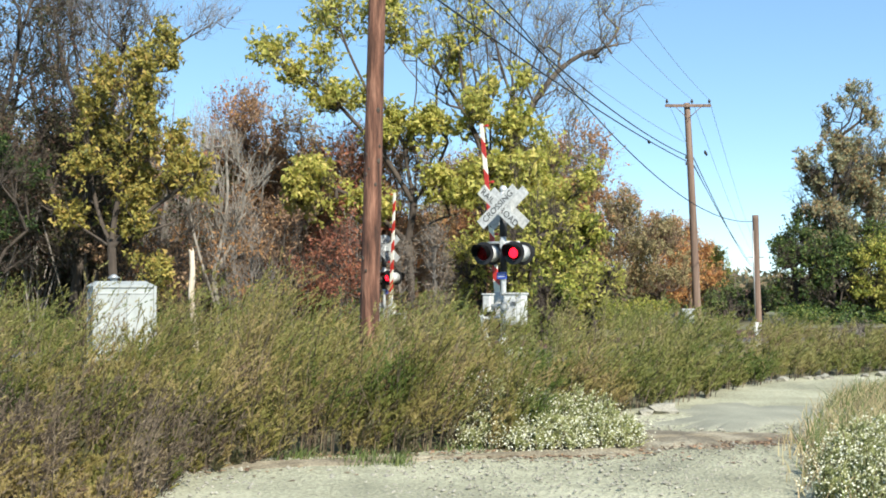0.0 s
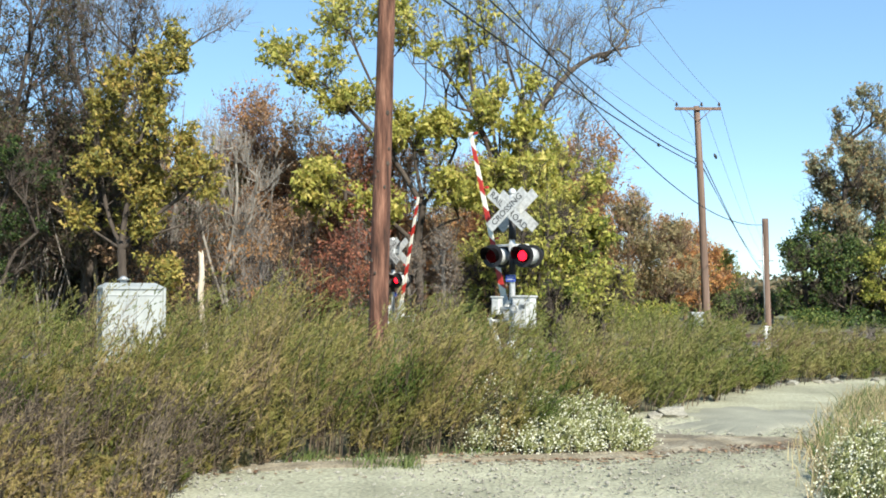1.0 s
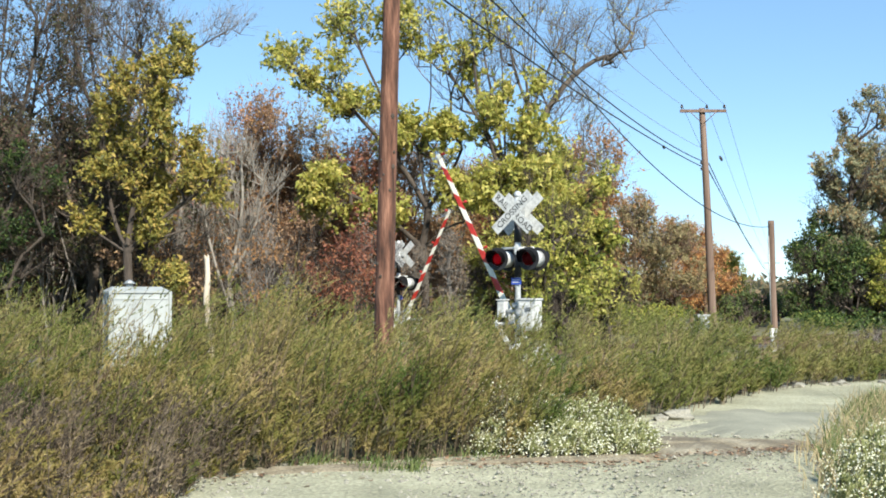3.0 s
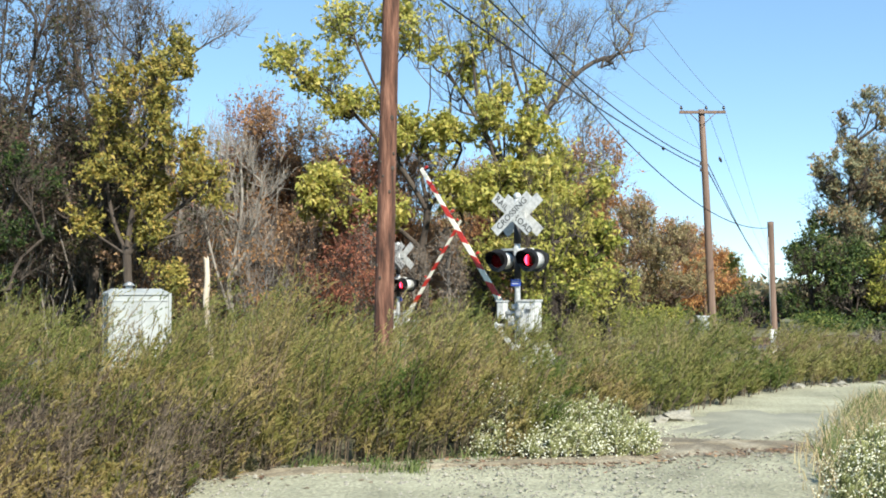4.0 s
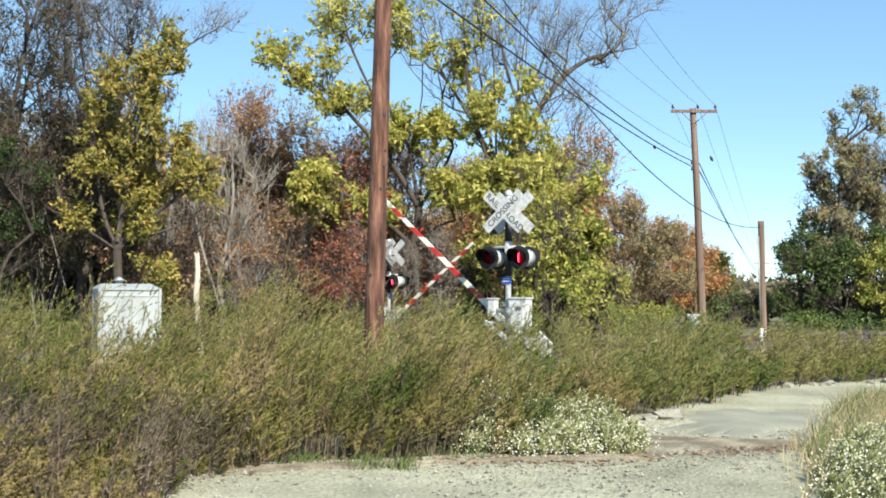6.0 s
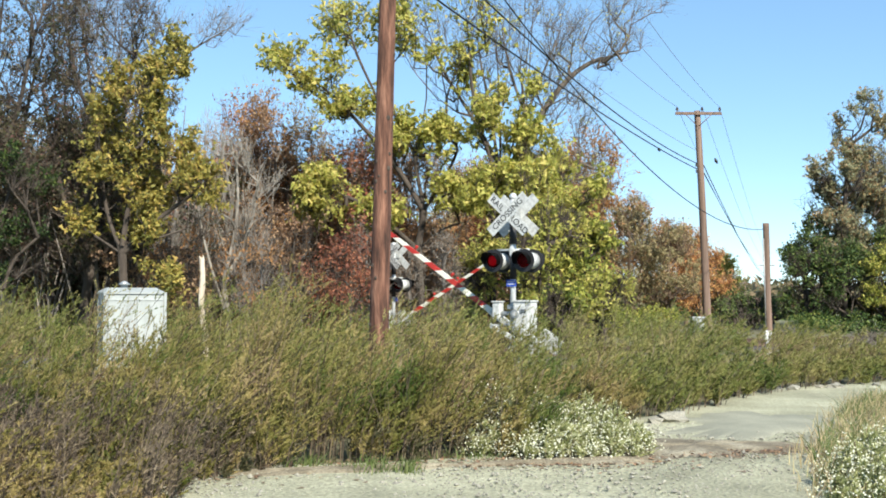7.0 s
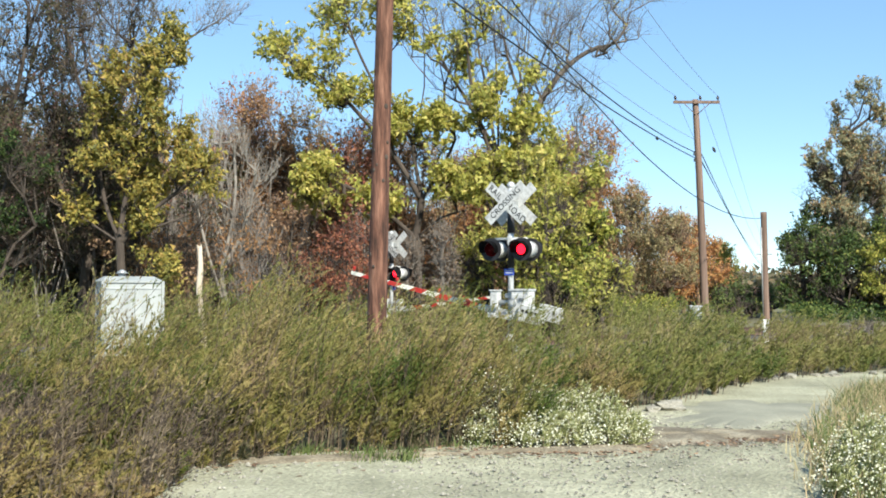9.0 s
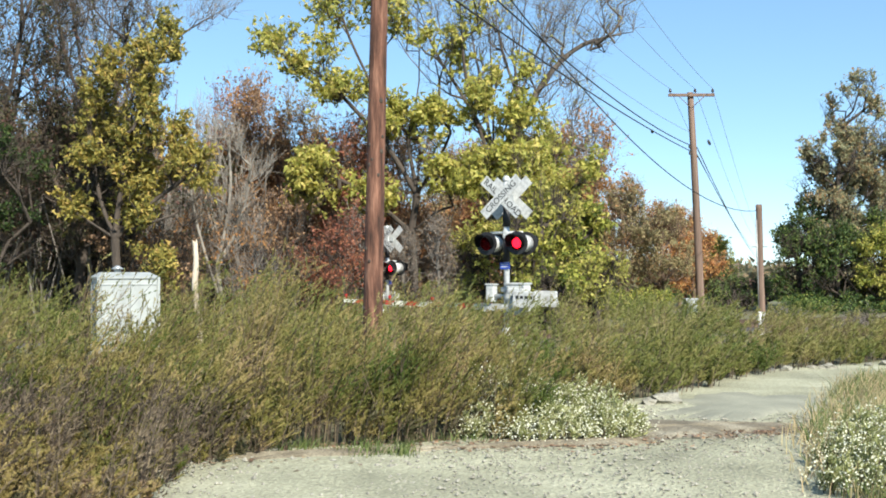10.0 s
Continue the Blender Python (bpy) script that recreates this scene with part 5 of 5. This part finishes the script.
# ---------------------------------------------------------------- weeds
def weed_field(rng, base, height, branches, leaves, leaf_len, leaf_w, lean=(0.30, 0.03), spread=0.30, low=0.2, fan=None):
    """Feathery plants: stems that lean with the wind, side sprays and small pointed leaves. Returns leaf triangles and stem tubes."""
    n = len(base)
    h = height[:, None]
    ln = np.stack([rng.normal(lean[0], 0.16, n), rng.normal(lean[1], 0.16, n), np.zeros(n)], 1)

    if fan is not None:
        ln[:, :2] += fan

    def stem(s):
        return base[:, None] + np.array([0, 0, 1.0]) * (h * s)[..., None] + ln[:, None] * (h * s ** 2)[..., None] * 0.7

    s = rng.uniform(low, 1.0, (n, branches))
    root = stem(s)
    az = rng.uniform(0, math.tau, (n, branches))
    el = rng.uniform(0.65, 1.35, (n, branches))
    d = np.stack([np.cos(az) * np.cos(el) + 0.34, np.sin(az) * np.cos(el) - 0.08, np.sin(el)], -1)
    L = h * spread * (1.12 - s * 0.8) * rng.uniform(0.6, 1.3, s.shape)
    t = rng.uniform(0.12, 1.0, (n, branches, leaves))
    at = root[:, :, None] + d[:, :, None] * (L[..., None] * t)[..., None]
    at[..., 2] -= 0.16 * t ** 2 * L[..., None]
    at[..., 0] += 0.14 * t ** 2 * L[..., None]
    at = at.reshape(-1, 3)
    m = len(at)
    dd = unit(np.repeat(d.reshape(-1, 3), leaves, 0) + np.array([0.1, 0, 0.0]) + rng.normal(0, 0.42, (m, 3)))
    side = unit(np.cross(dd, rng.normal(size=(m, 3))))
    k = rng.uniform(0.6, 1.4, (m, 1))
    v = np.stack([at - side * leaf_w * k, at + side * leaf_w * k, at + dd * leaf_len * k], 1).reshape(-1, 3)
    ss = np.linspace(0, 1, 4)
    pts = stem(np.repeat(ss[None], n, 0))
    a = pts[:, :-1].reshape(-1, 3)
    b = pts[:, 1:].reshape(-1, 3)
    r = np.tile(np.array([0.006, 0.005, 0.0035]), n)
    tv, tf = tubes(a, b, r, r * 0.8, 3)
    return v, tv, tf


def weeds_object(name, v, tv, tf, mat, stem_mat, label, category="weeds"):
    ob = new(name, mesh_arrays(name, v, np.arange(len(v)).reshape(-1, 3), mat))
    tagged(ob, label, category, kind="stuff")
    st = new(name + "_stems", mesh_arrays(name + "_stems", tv, tf, stem_mat))
    tagged(st, label.replace("leaves", "stalks") if "leaves" in label else "thin stalks of " + label, category, kind="stuff")


def tall_height(x, y):
    """How high the weeds stand: low at the lane's edge, over a metre further in, lower along the lane and round the cabinet."""
    edge = np.where(x < 0.5, np.clip((y - (8.7 - 0.32 * (x + 3))) / 3.6, 0, 1), np.clip((lane_left(y) - x) / 2.2, 0, 1))
    high = np.interp(x, (-9, -6.5, -3, -1, 1, 2.5, 3.5, 4.5, 6, 9, 14), (1.34, 1.27, 1.22, 1.16, 1.14, 1.14, 1.10, 0.98, 0.78, 0.62, 0.50))
    line = np.abs(x / np.maximum(y, 1) + 0.292)
    high = high - 0.17 * np.clip(1.5 - line / 0.035, 0, 1) * (y > 13) * (y < 19.5)
    mound = np.array([noise.noise(Vector((a * 0.62, b * 0.62, 1.7))) for a, b in zip(np.atleast_1d(x), np.atleast_1d(y))])
    return (0.40 + 0.60 * edge ** 0.8) * high * (1 + 0.9 * np.clip(mound, -0.5, 0.14) * np.interp(y, (13, 18), (1.0, 0.4)))


def scatter(rng, n, x0, x1, y0, y1, keep):
    out = np.zeros((0, 2))
    while len(out) < n:
        p = np.stack([rng.uniform(x0, x1, n), rng.uniform(y0, y1, n)], 1)
        out = np.concatenate([out, p[keep(p[:, 0], p[:, 1])]])
    return out[:n]


CLEAR = ((-5.6, 18.6, 0.85), (1.27, 22.5, 0.7), (-1.18, 16.7, 0.22))


def in_weeds(x, y):
    ok = x < lane_left(y) - 0.02
    ok &= np.abs(x) < y * 0.52 + 1.0
    for cx, cy, r in CLEAR:
        ok &= (x - cx) ** 2 + (y - cy) ** 2 > r * r
    return ok


def clumps(rng, centres, stems, radius):
    """Stems in clumps: each clump a rounded mass of its own height, its stems fanning out."""
    n = len(centres)
    tone = rng.choice((0.5, 0.72, 0.95, 1.12, 1.28), n)
    a = rng.uniform(0, math.tau, (n, stems))
    q = np.sqrt(rng.uniform(0, 1, (n, stems)))
    off = np.stack([np.cos(a), np.sin(a)], -1) * (q * radius)[..., None]
    p = (centres[:, None] + off).reshape(-1, 2)
    h = (tall_height(centres[:, 0], centres[:, 1]) * tone)[:, None] * (1.06 - 0.42 * q ** 2) * rng.uniform(0.85, 1.1, (n, stems))
    ok = in_weeds(p[:, 0], p[:, 1])
    fan = (off * 1.5 + rng.normal(0, 0.16, (n, 1, 2)) + np.array([0.14, 0])).reshape(-1, 2)
    base = np.concatenate([p, ground_height(p[:, 0], p[:, 1])[:, None]], 1)
    return base[ok], h.ravel()[ok], fan[ok]


rng_f = np.random.default_rng(12)
# a low dense fill, darkened for shade between the clumps, then the clumps themselves
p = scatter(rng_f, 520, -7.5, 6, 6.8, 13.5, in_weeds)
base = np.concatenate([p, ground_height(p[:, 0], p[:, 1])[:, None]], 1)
weeds_object("low_weeds", *weed_field(rng_f, base, tall_height(p[:, 0], p[:, 1]) * rng_f.uniform(0.25, 0.6, len(p)), 16, 10, 0.050, 0.0050, spread=0.42, low=0.03), L_UNDER_SHADE, L_DRY, "low olive green weeds between taller clumps")
c = scatter(rng_f, 92, -7.5, 6, 6.9, 13.5, in_weeds)
base, hh, fan = clumps(rng_f, c, 17, 0.27)
# smaller clumps along the front, so that no bare stalks show
c2 = scatter(rng_f, 110, -5.5, 1.5, 6.9, 10.8, lambda x, y: in_weeds(x, y) & (x > lane_left(y) - 2.4))
b2, h2, f2 = clumps(rng_f, c2, 6, 0.2)
base, hh, fan = np.concatenate([base, b2]), np.concatenate([hh, h2 * 0.8]), np.concatenate([fan, f2])
weeds_object("tall_weeds", *weed_field(rng_f, base, hh, 14, 38, 0.026, 0.0042, spread=0.44, low=0.16, fan=fan), L_WEED, L_DRY, "tall feathery olive green weeds with fine leaves bending in wind")
c = np.concatenate([scatter(rng_f, 200, -11, 14, 13, 21.5, in_weeds), scatter(rng_f, 70, -14, 17, 21, 28, in_weeds), scatter(rng_f, 60, 4, 16, 20, 28, in_weeds), scatter(rng_f, 60, 2.2, 14, 12.5, 22, lambda x, y: in_weeds(x, y) & (x > lane_left(y) - 1.3)), np.array([(-1.15, 15.9), (-1.55, 16.1), (-0.8, 16.1), (-1.2, 15.6)])])
base, hh, fan = clumps(rng_f, c, 8, 0.36)
weeds_object("weed_thicket", *weed_field(rng_f, base, hh, 13, 20, 0.040, 0.0056, spread=0.42, low=0.22, fan=fan), L_WEED_GREEN, L_DRY, "tall feathery olive green weeds in front of the railway")


def dry_patch(x, y):
    return np.array([noise.noise(Vector((a * 0.8, b * 0.8, 3.3))) > 0.02 for a, b in zip(x, y)])


# dead stalks in patches along the front
p = scatter(rng_f, 620, -5, 4.5, 6.9, 11.2, lambda x, y: in_weeds(x, y) & (y < 9.0 - 0.25 * (x + 3) + 1.6) & dry_patch(x, y))
base = np.concatenate([p, ground_height(p[:, 0], p[:, 1])[:, None]], 1)
weeds_object("dry_weeds", *weed_field(rng_f, base, rng_f.uniform(0.22, 0.75, len(p)), 12, 9, 0.040, 0.0045, spread=0.45, low=0.0), L_DRY, L_DRY,
             "dead brown stalks and dry leaves along the lane edge")


def aster_bush(at, r, h, seed, n=170, flowers=9, dense=1.0):
    """A mound of fine stems set with small white flowers."""
    rng = np.random.default_rng(seed)
    a, q = rng.uniform(0, math.tau, n), np.sqrt(rng.uniform(0, 1, n))
    base = np.stack([np.cos(a) * q * r[0], np.sin(a) * q * r[1], np.zeros(n)], 1)
    hh = h * (1.08 - 0.55 * q ** 2) * rng.uniform(0.75, 1.1, n)
    v, tv, tf = weed_field(rng, base, hh, 12, 8, 0.05, 0.006, lean=(0.1, -0.1), spread=0.42)
    ob = thing("aster_bush", (*at, 0.0), "bushy wild aster covered in small white flowers", "flower bush", "aster bushes")
    part("foliage", mesh_arrays("foliage", v, np.arange(len(v)).reshape(-1, 3), L_ASTER), L_ASTER, ob)
    part("stalk_mass", mesh_arrays("stalk_mass", tv, tf, L_DRY), L_DRY, ob)["kind"] = "stuff"
    m = int(n * flowers * dense * 2.6)
    k = rng.integers(0, n, m)
    s = rng.uniform(0.45, 1.12, m)
    az = rng.uniform(0, math.tau, m)
    c = base[k] + np.stack([np.cos(az) * 0.13, np.sin(az) * 0.13 - 0.05, hh[k] * s], 1) + rng.normal(0, 0.03, (m, 3))
    c[:, 0] += 0.07 * hh[k] * s ** 2
    nrm = unit(rng.normal(0, 0.6, (m, 3)) + np.array([0, -0.6, 0.7]))
    u = unit(np.cross(nrm, np.array([1.0, 0.1, 0])))
    w = np.cross(nrm, u)
    ang = np.arange(6) * math.tau / 6
    rr = rng.uniform(0.0045, 0.009, (m, 1, 1))
    ring = c[:, None] + (u[:, None] * np.cos(ang)[None, :, None] + w[:, None] * np.sin(ang)[None, :, None]) * rr
    part("blossom", mesh_arrays("blossom", ring.reshape(-1, 3), np.arange(6 * m).reshape(-1, 6), L_PETAL), L_PETAL, ob, "small white daisy flowers")["kind"] = "stuff"
    return ob


for i, (x, y, rx, ry, h, k) in enumerate(((0.55, 10.5, 0.45, 0.30, 0.34, 70), (1.0, 10.3, 0.45, 0.32, 0.30, 80), (1.5, 10.45, 0.42, 0.36, 0.36, 80), (0.85, 10.9, 0.5, 0.3, 0.52, 60), (0.30, 11.2, 0.35, 0.3, 0.70, 45), (1.35, 11.1, 0.4, 0.3, 0.48, 50))):
    aster_bush((x, y), (rx, ry), h, 1 + i, k, 8 if i != 4 else 5)
for i, (x, y, rx, ry, h) in enumerate(((3.45, 8.5, 0.5, 0.5, 0.46), (4.2, 9.4, 0.45, 0.5, 0.44), (3.1, 7.7, 0.45, 0.4, 0.40), (4.0, 8.4, 0.5, 0.5, 0.52), (3.65, 9.2, 0.35, 0.35, 0.42))):
    aster_bush((x, y), (rx, ry), h, 10 + i, 70, 10)


def grass(name, p, height, mat, label, seed, width=0.006, lean=0.3):
    """Single blades."""
    rng = np.random.default_rng(seed)
    n = len(p)
    b = np.concatenate([p, ground_height(p[:, 0], p[:, 1])[:, None] + 0.01], 1)
    h = height * rng.uniform(0.5, 1.2, (n, 1))
    d = np.concatenate([rng.normal(lean * 0.5, lean, (n, 2)), np.ones((n, 1))], 1)
    s = unit(np.stack([rng.normal(size=n), rng.normal(size=n), np.zeros(n)], 1)) * width
    mid = b + d * h * 0.55
    top = b + d * np.array([1.6, 1.6, 0.92]) * h
    v = np.stack([b - s, b + s, mid + s * 0.7, mid - s * 0.7, top], 1).reshape(-1, 3)
    i = np.arange(n)[:, None] * 5
    f = np.concatenate([i + np.array([[0, 1, 2]]), i + np.array([[0, 2, 3]]), i + np.array([[3, 2, 4]])])
    tagged(new(name, mesh_arrays(name, v, f, mat)), label, "grass", kind="stuff")


rng_g = np.random.default_rng(21)
p = scatter(rng_g, 10000, 2.3, 16, 6.5, 20, lambda x, y: (x > lane_right(y) + rng_g.gamma(1.5, 0.35, len(x)) - 0.15) & (x < y * 0.5 + 0.6))
grass("straw_grass", p, 0.25, L_STRAW, "dry straw-coloured grass on the lane verge", 22)
p = scatter(rng_g, 3500, 2.3, 16, 6.5, 20, lambda x, y: (x > lane_right(y) + 0.1) & (x < y * 0.5 + 0.6))
grass("verge_grass", p, 0.3, L_GRASS, "green grass among the dry verge", 23)
p = np.concatenate([rng_g.normal((cx, cy), (sx, 0.12), (k, 2)) for cx, cy, sx, k in ((-1.35, 9.75, 0.12, 120), (-0.75, 9.50, 0.10, 170), (-0.40, 9.45, 0.07, 120), (0.15, 10.2, 0.2, 90))])
grass("grass_tufts", p, 0.15, L_GRASS, "tufts of short green grass at the lane edge", 24)


# ---------------------------------------------------------------- stones and litter on the lane
def stone_mesh(seed, flat=0.5):
    rng = np.random.default_rng(seed)
    bm = bmesh.new()
    bmesh.ops.create_icosphere(bm, subdivisions=2, radius=1)
    for v in bm.verts:
        v.co *= 1 + 0.55 * noise.noise(v.co * 1.5 + Vector((seed * 7.1, 0, 0))) + rng.normal(0, 0.02)
        v.co.z *= flat
    me = bpy.data.meshes.new("rock")
    bm.to_mesh(me)
    bm.free()
    me.materials.append(M_STONE)
    return me


ROCKS = [stone_mesh(i) for i in range(4)]
for i, (x, y, s) in enumerate(((2.70, 13.1, 0.17), (2.45, 13.0, 0.10), (5.3, 17.5, 0.06), (5.55, 17.55, 0.10), (6.1, 17.9, 0.07), (6.35, 17.85, 0.11), (7.2, 18.3, 0.08), (7.6, 18.5, 0.11))):
    ob = new("rock", ROCKS[i % 4])
    ob.matrix_basis = pose(x, y, 0.03 + s * 0.3, 0, 0, i * 77) @ Matrix.Diagonal((s * 1.2, s, s, 1))
    tagged(ob, "pale rough limestone rock at the lane edge", "rock", "rocks by the lane")


def pebbles():
    rng = np.random.default_rng(31)
    n = 5000
    p = scatter(rng, n, -4, 5, 7, 13, lambda x, y: (x > lane_left(y) - 0.3) & (x < lane_right(y) + 0.3))
    s = rng.gamma(2.0, 0.0036, n) + 0.004
    c = np.concatenate([p, 0.035 + s[:, None] * 0.3], 1)
    octa = np.array([[1, 0, 0], [0, 1, 0], [-1, 0, 0], [0, -1, 0], [0, 0, 0.7], [0, 0, -0.7]], float)
    tri = np.array([[0, 1, 4], [1, 2, 4], [2, 3, 4], [3, 0, 4], [1, 0, 5], [2, 1, 5], [3, 2, 5], [0, 3, 5]])
    v = c[:, None] + octa[None] * s[:, None, None] * rng.uniform(0.6, 1.3, (n, 6, 1))
    f = (np.arange(n) * 6)[:, None, None] + tri[None]
    tagged(new("pebbles", mesh_arrays("pebbles", v.reshape(-1, 3), f.reshape(-1, 3), M_STONE)), "loose pale gravel stones on the lane", "gravel", kind="stuff")


def litter():
    rng = np.random.default_rng(32)
    spots = np.concatenate([rng.normal((cx, cy), (sx, 0.18), (k, 2)) for cx, cy, sx, k in ((-0.9, 9.7, 0.5, 120), (0.9, 9.85, 0.7, 500), (2.0, 10.55, 0.6, 500), (3.0, 10.7, 0.5, 350), (-2.2, 9.0, 0.5, 120))])
    at = np.concatenate([spots, np.full((len(spots), 1), 0.05)], 1)
    v, f = leaf_blades(rng, at, 0.06, 0.05, 0.0)
    v[:, 2] = 0.045 + np.abs(v[:, 2] - 0.05) * 0.35
    tagged(new("leaf_litter", mesh_arrays("leaf_litter", v, f, L_FALLEN)), "fallen brown and orange leaves along the lane edge", "leaf litter", kind="stuff")


def asphalt_patch():
    """A worn sheet of old asphalt that shows through the gravel."""
    rng = np.random.default_rng(44)
    n, m = 96, 8
    a = np.linspace(0, math.tau, n, endpoint=False)
    wob = 1 + 0.20 * np.sin(3 * a + 1) + 0.13 * np.sin(7 * a) + 0.07 * np.sin(13 * a + 2) + rng.normal(0, 0.05, n)
    V = [(3.75, 13.0, 0.062)]
    for k in range(1, m + 1):
        q = k / m
        for t, w in zip(a, wob):
            x, y = math.cos(t) * q * w * 1.15, math.sin(t) * q * w * 1.2
            V.append((3.75 + x + 0.42 * y, 13.0 + y, 0.062 - 0.035 * q ** 6))
    me = bpy.data.meshes.new("asphalt_patch")
    faces = [(0, 1 + i, 1 + (i + 1) % n) for i in range(n)]
    for k in range(m - 1):
        for i in range(n):
            faces.append((1 + k * n + i, 1 + (k + 1) * n + i, 1 + (k + 1) * n + (i + 1) % n, 1 + k * n + (i + 1) % n))
    me.from_pydata(V, [], faces)
    me.materials.append(M_ASPHALT)
    tagged(new("asphalt_patch", me), "worn grey asphalt showing through the gravel lane", "asphalt", kind="structure")


def dirt_patch(cx, cy, rx, ry, turn, seed):
    """A low drift of brown dirt and leaf crumbs, thinning out at its ragged edge."""
    rng = np.random.default_rng(seed)
    n, m = 72, 6
    a = np.linspace(0, math.tau, n, endpoint=False)
    wob = 1 + 0.22 * np.sin(3 * a + seed) + 0.15 * np.sin(8 * a) + rng.normal(0, 0.08, n)
    q = np.arange(1, m + 1)[:, None] / m
    x, y = np.cos(a) * q * wob * rx, np.sin(a) * q * wob * ry
    c, d = math.cos(radians(turn)), math.sin(radians(turn))
    V = np.stack([cx + x * c - y * d, cy + x * d + y * c, 0.072 - 0.05 * np.broadcast_to(q, x.shape) ** 4 + rng.normal(0, 0.003, x.shape)], -1).reshape(-1, 3)
    V = np.concatenate([[(cx, cy, 0.074)], V])
    faces = [(0, 1 + i, 1 + (i + 1) % n) for i in range(n)]
    for k in range(m - 1):
        faces += [(1 + k * n + i, 1 + (k + 1) * n + i, 1 + (k + 1) * n + (i + 1) % n, 1 + k * n + (i + 1) % n) for i in range(n)]
    me = bpy.data.meshes.new("dirt_patch")
    me.from_pydata(V.tolist(), [], faces)
    me.materials.append(M_DIRT)
    tagged(new("dirt_patch", me), "brown dirt and crumbled leaves drifted over the lane", "dirt", kind="structure")


dirt_patch(2.45, 10.95, 1.1, 0.62, 8, 2)
dirt_patch(1.1, 9.95, 1.0, 0.16, 12, 5)
dirt_patch(-1.0, 9.45, 1.1, 0.14, 14, 7)
asphalt_patch()
pebbles()
litter()


# ---------------------------------------------------------------- what moves
NEAR_GATE = ((0, 84), (1, 77), (2.5, 66.3), (4, 56), (5.5, 45), (7, 33.5), (7.5, 29), (8.5, 18.6), (9, 12.2), (9.5, 6.7), (10, 1.5))
FAR_GATE = ((0, 87.5), (1, 78.4), (2.5, 65.8), (4.5, 49.8), (5.5, 41.5), (7, 27.6), (8.5, 12.4), (9.3, 4), (10, -1))


def motions():
    """The gates come down; added glow discs turn to and fro with the flashes."""
    walk(near_gate, [(t, pose(GATE_X, GATE_Y, near_pivot, 0, a, 0)) for t, a in NEAR_GATE])
    walk(far_gate, [(t, pose(GATE_X - 0.236, GATE_Y - 0.185, far_pivot, 0, a, 0)) for t, a in FAR_GATE])
    for disc, which, home in LAMPS:
        rows = []
        on = [(0.85 + 1.3 * k, 1.45 + 1.3 * k) for k in range(-1, 8)] if which else [(0.25 + 1.3 * k, 0.78 + 1.3 * k) for k in range(0, 8)]
        lit = lambda t: any(a <= t <= b for a, b in on)
        state, t = lit(0), 0.0
        rows.append((0.0, 0 if state else 180))
        for a, b in on:
            for moment, to in ((a, 0), (b, 180)):
                if 0.1 < moment < 9.97:
                    start = rows[-1][1]
                    rows += [(moment - 0.067, start), (moment - 0.034, start + (to - start) * 0.42), (moment, start + (to - start) * 0.58), (moment + 0.034, to)]
        rows.append((10.0, rows[-1][1]))
        clean = []
        for t, v in rows:
            if not clean or t > clean[-1][0] + 0.02:
                clean.append((t, v))
        clean[-1] = (10.0, clean[-1][1])
        walk(disc, [(t, home @ pose(0, 0, 0, 0, 0, v)) for t, v in clean])


motions()
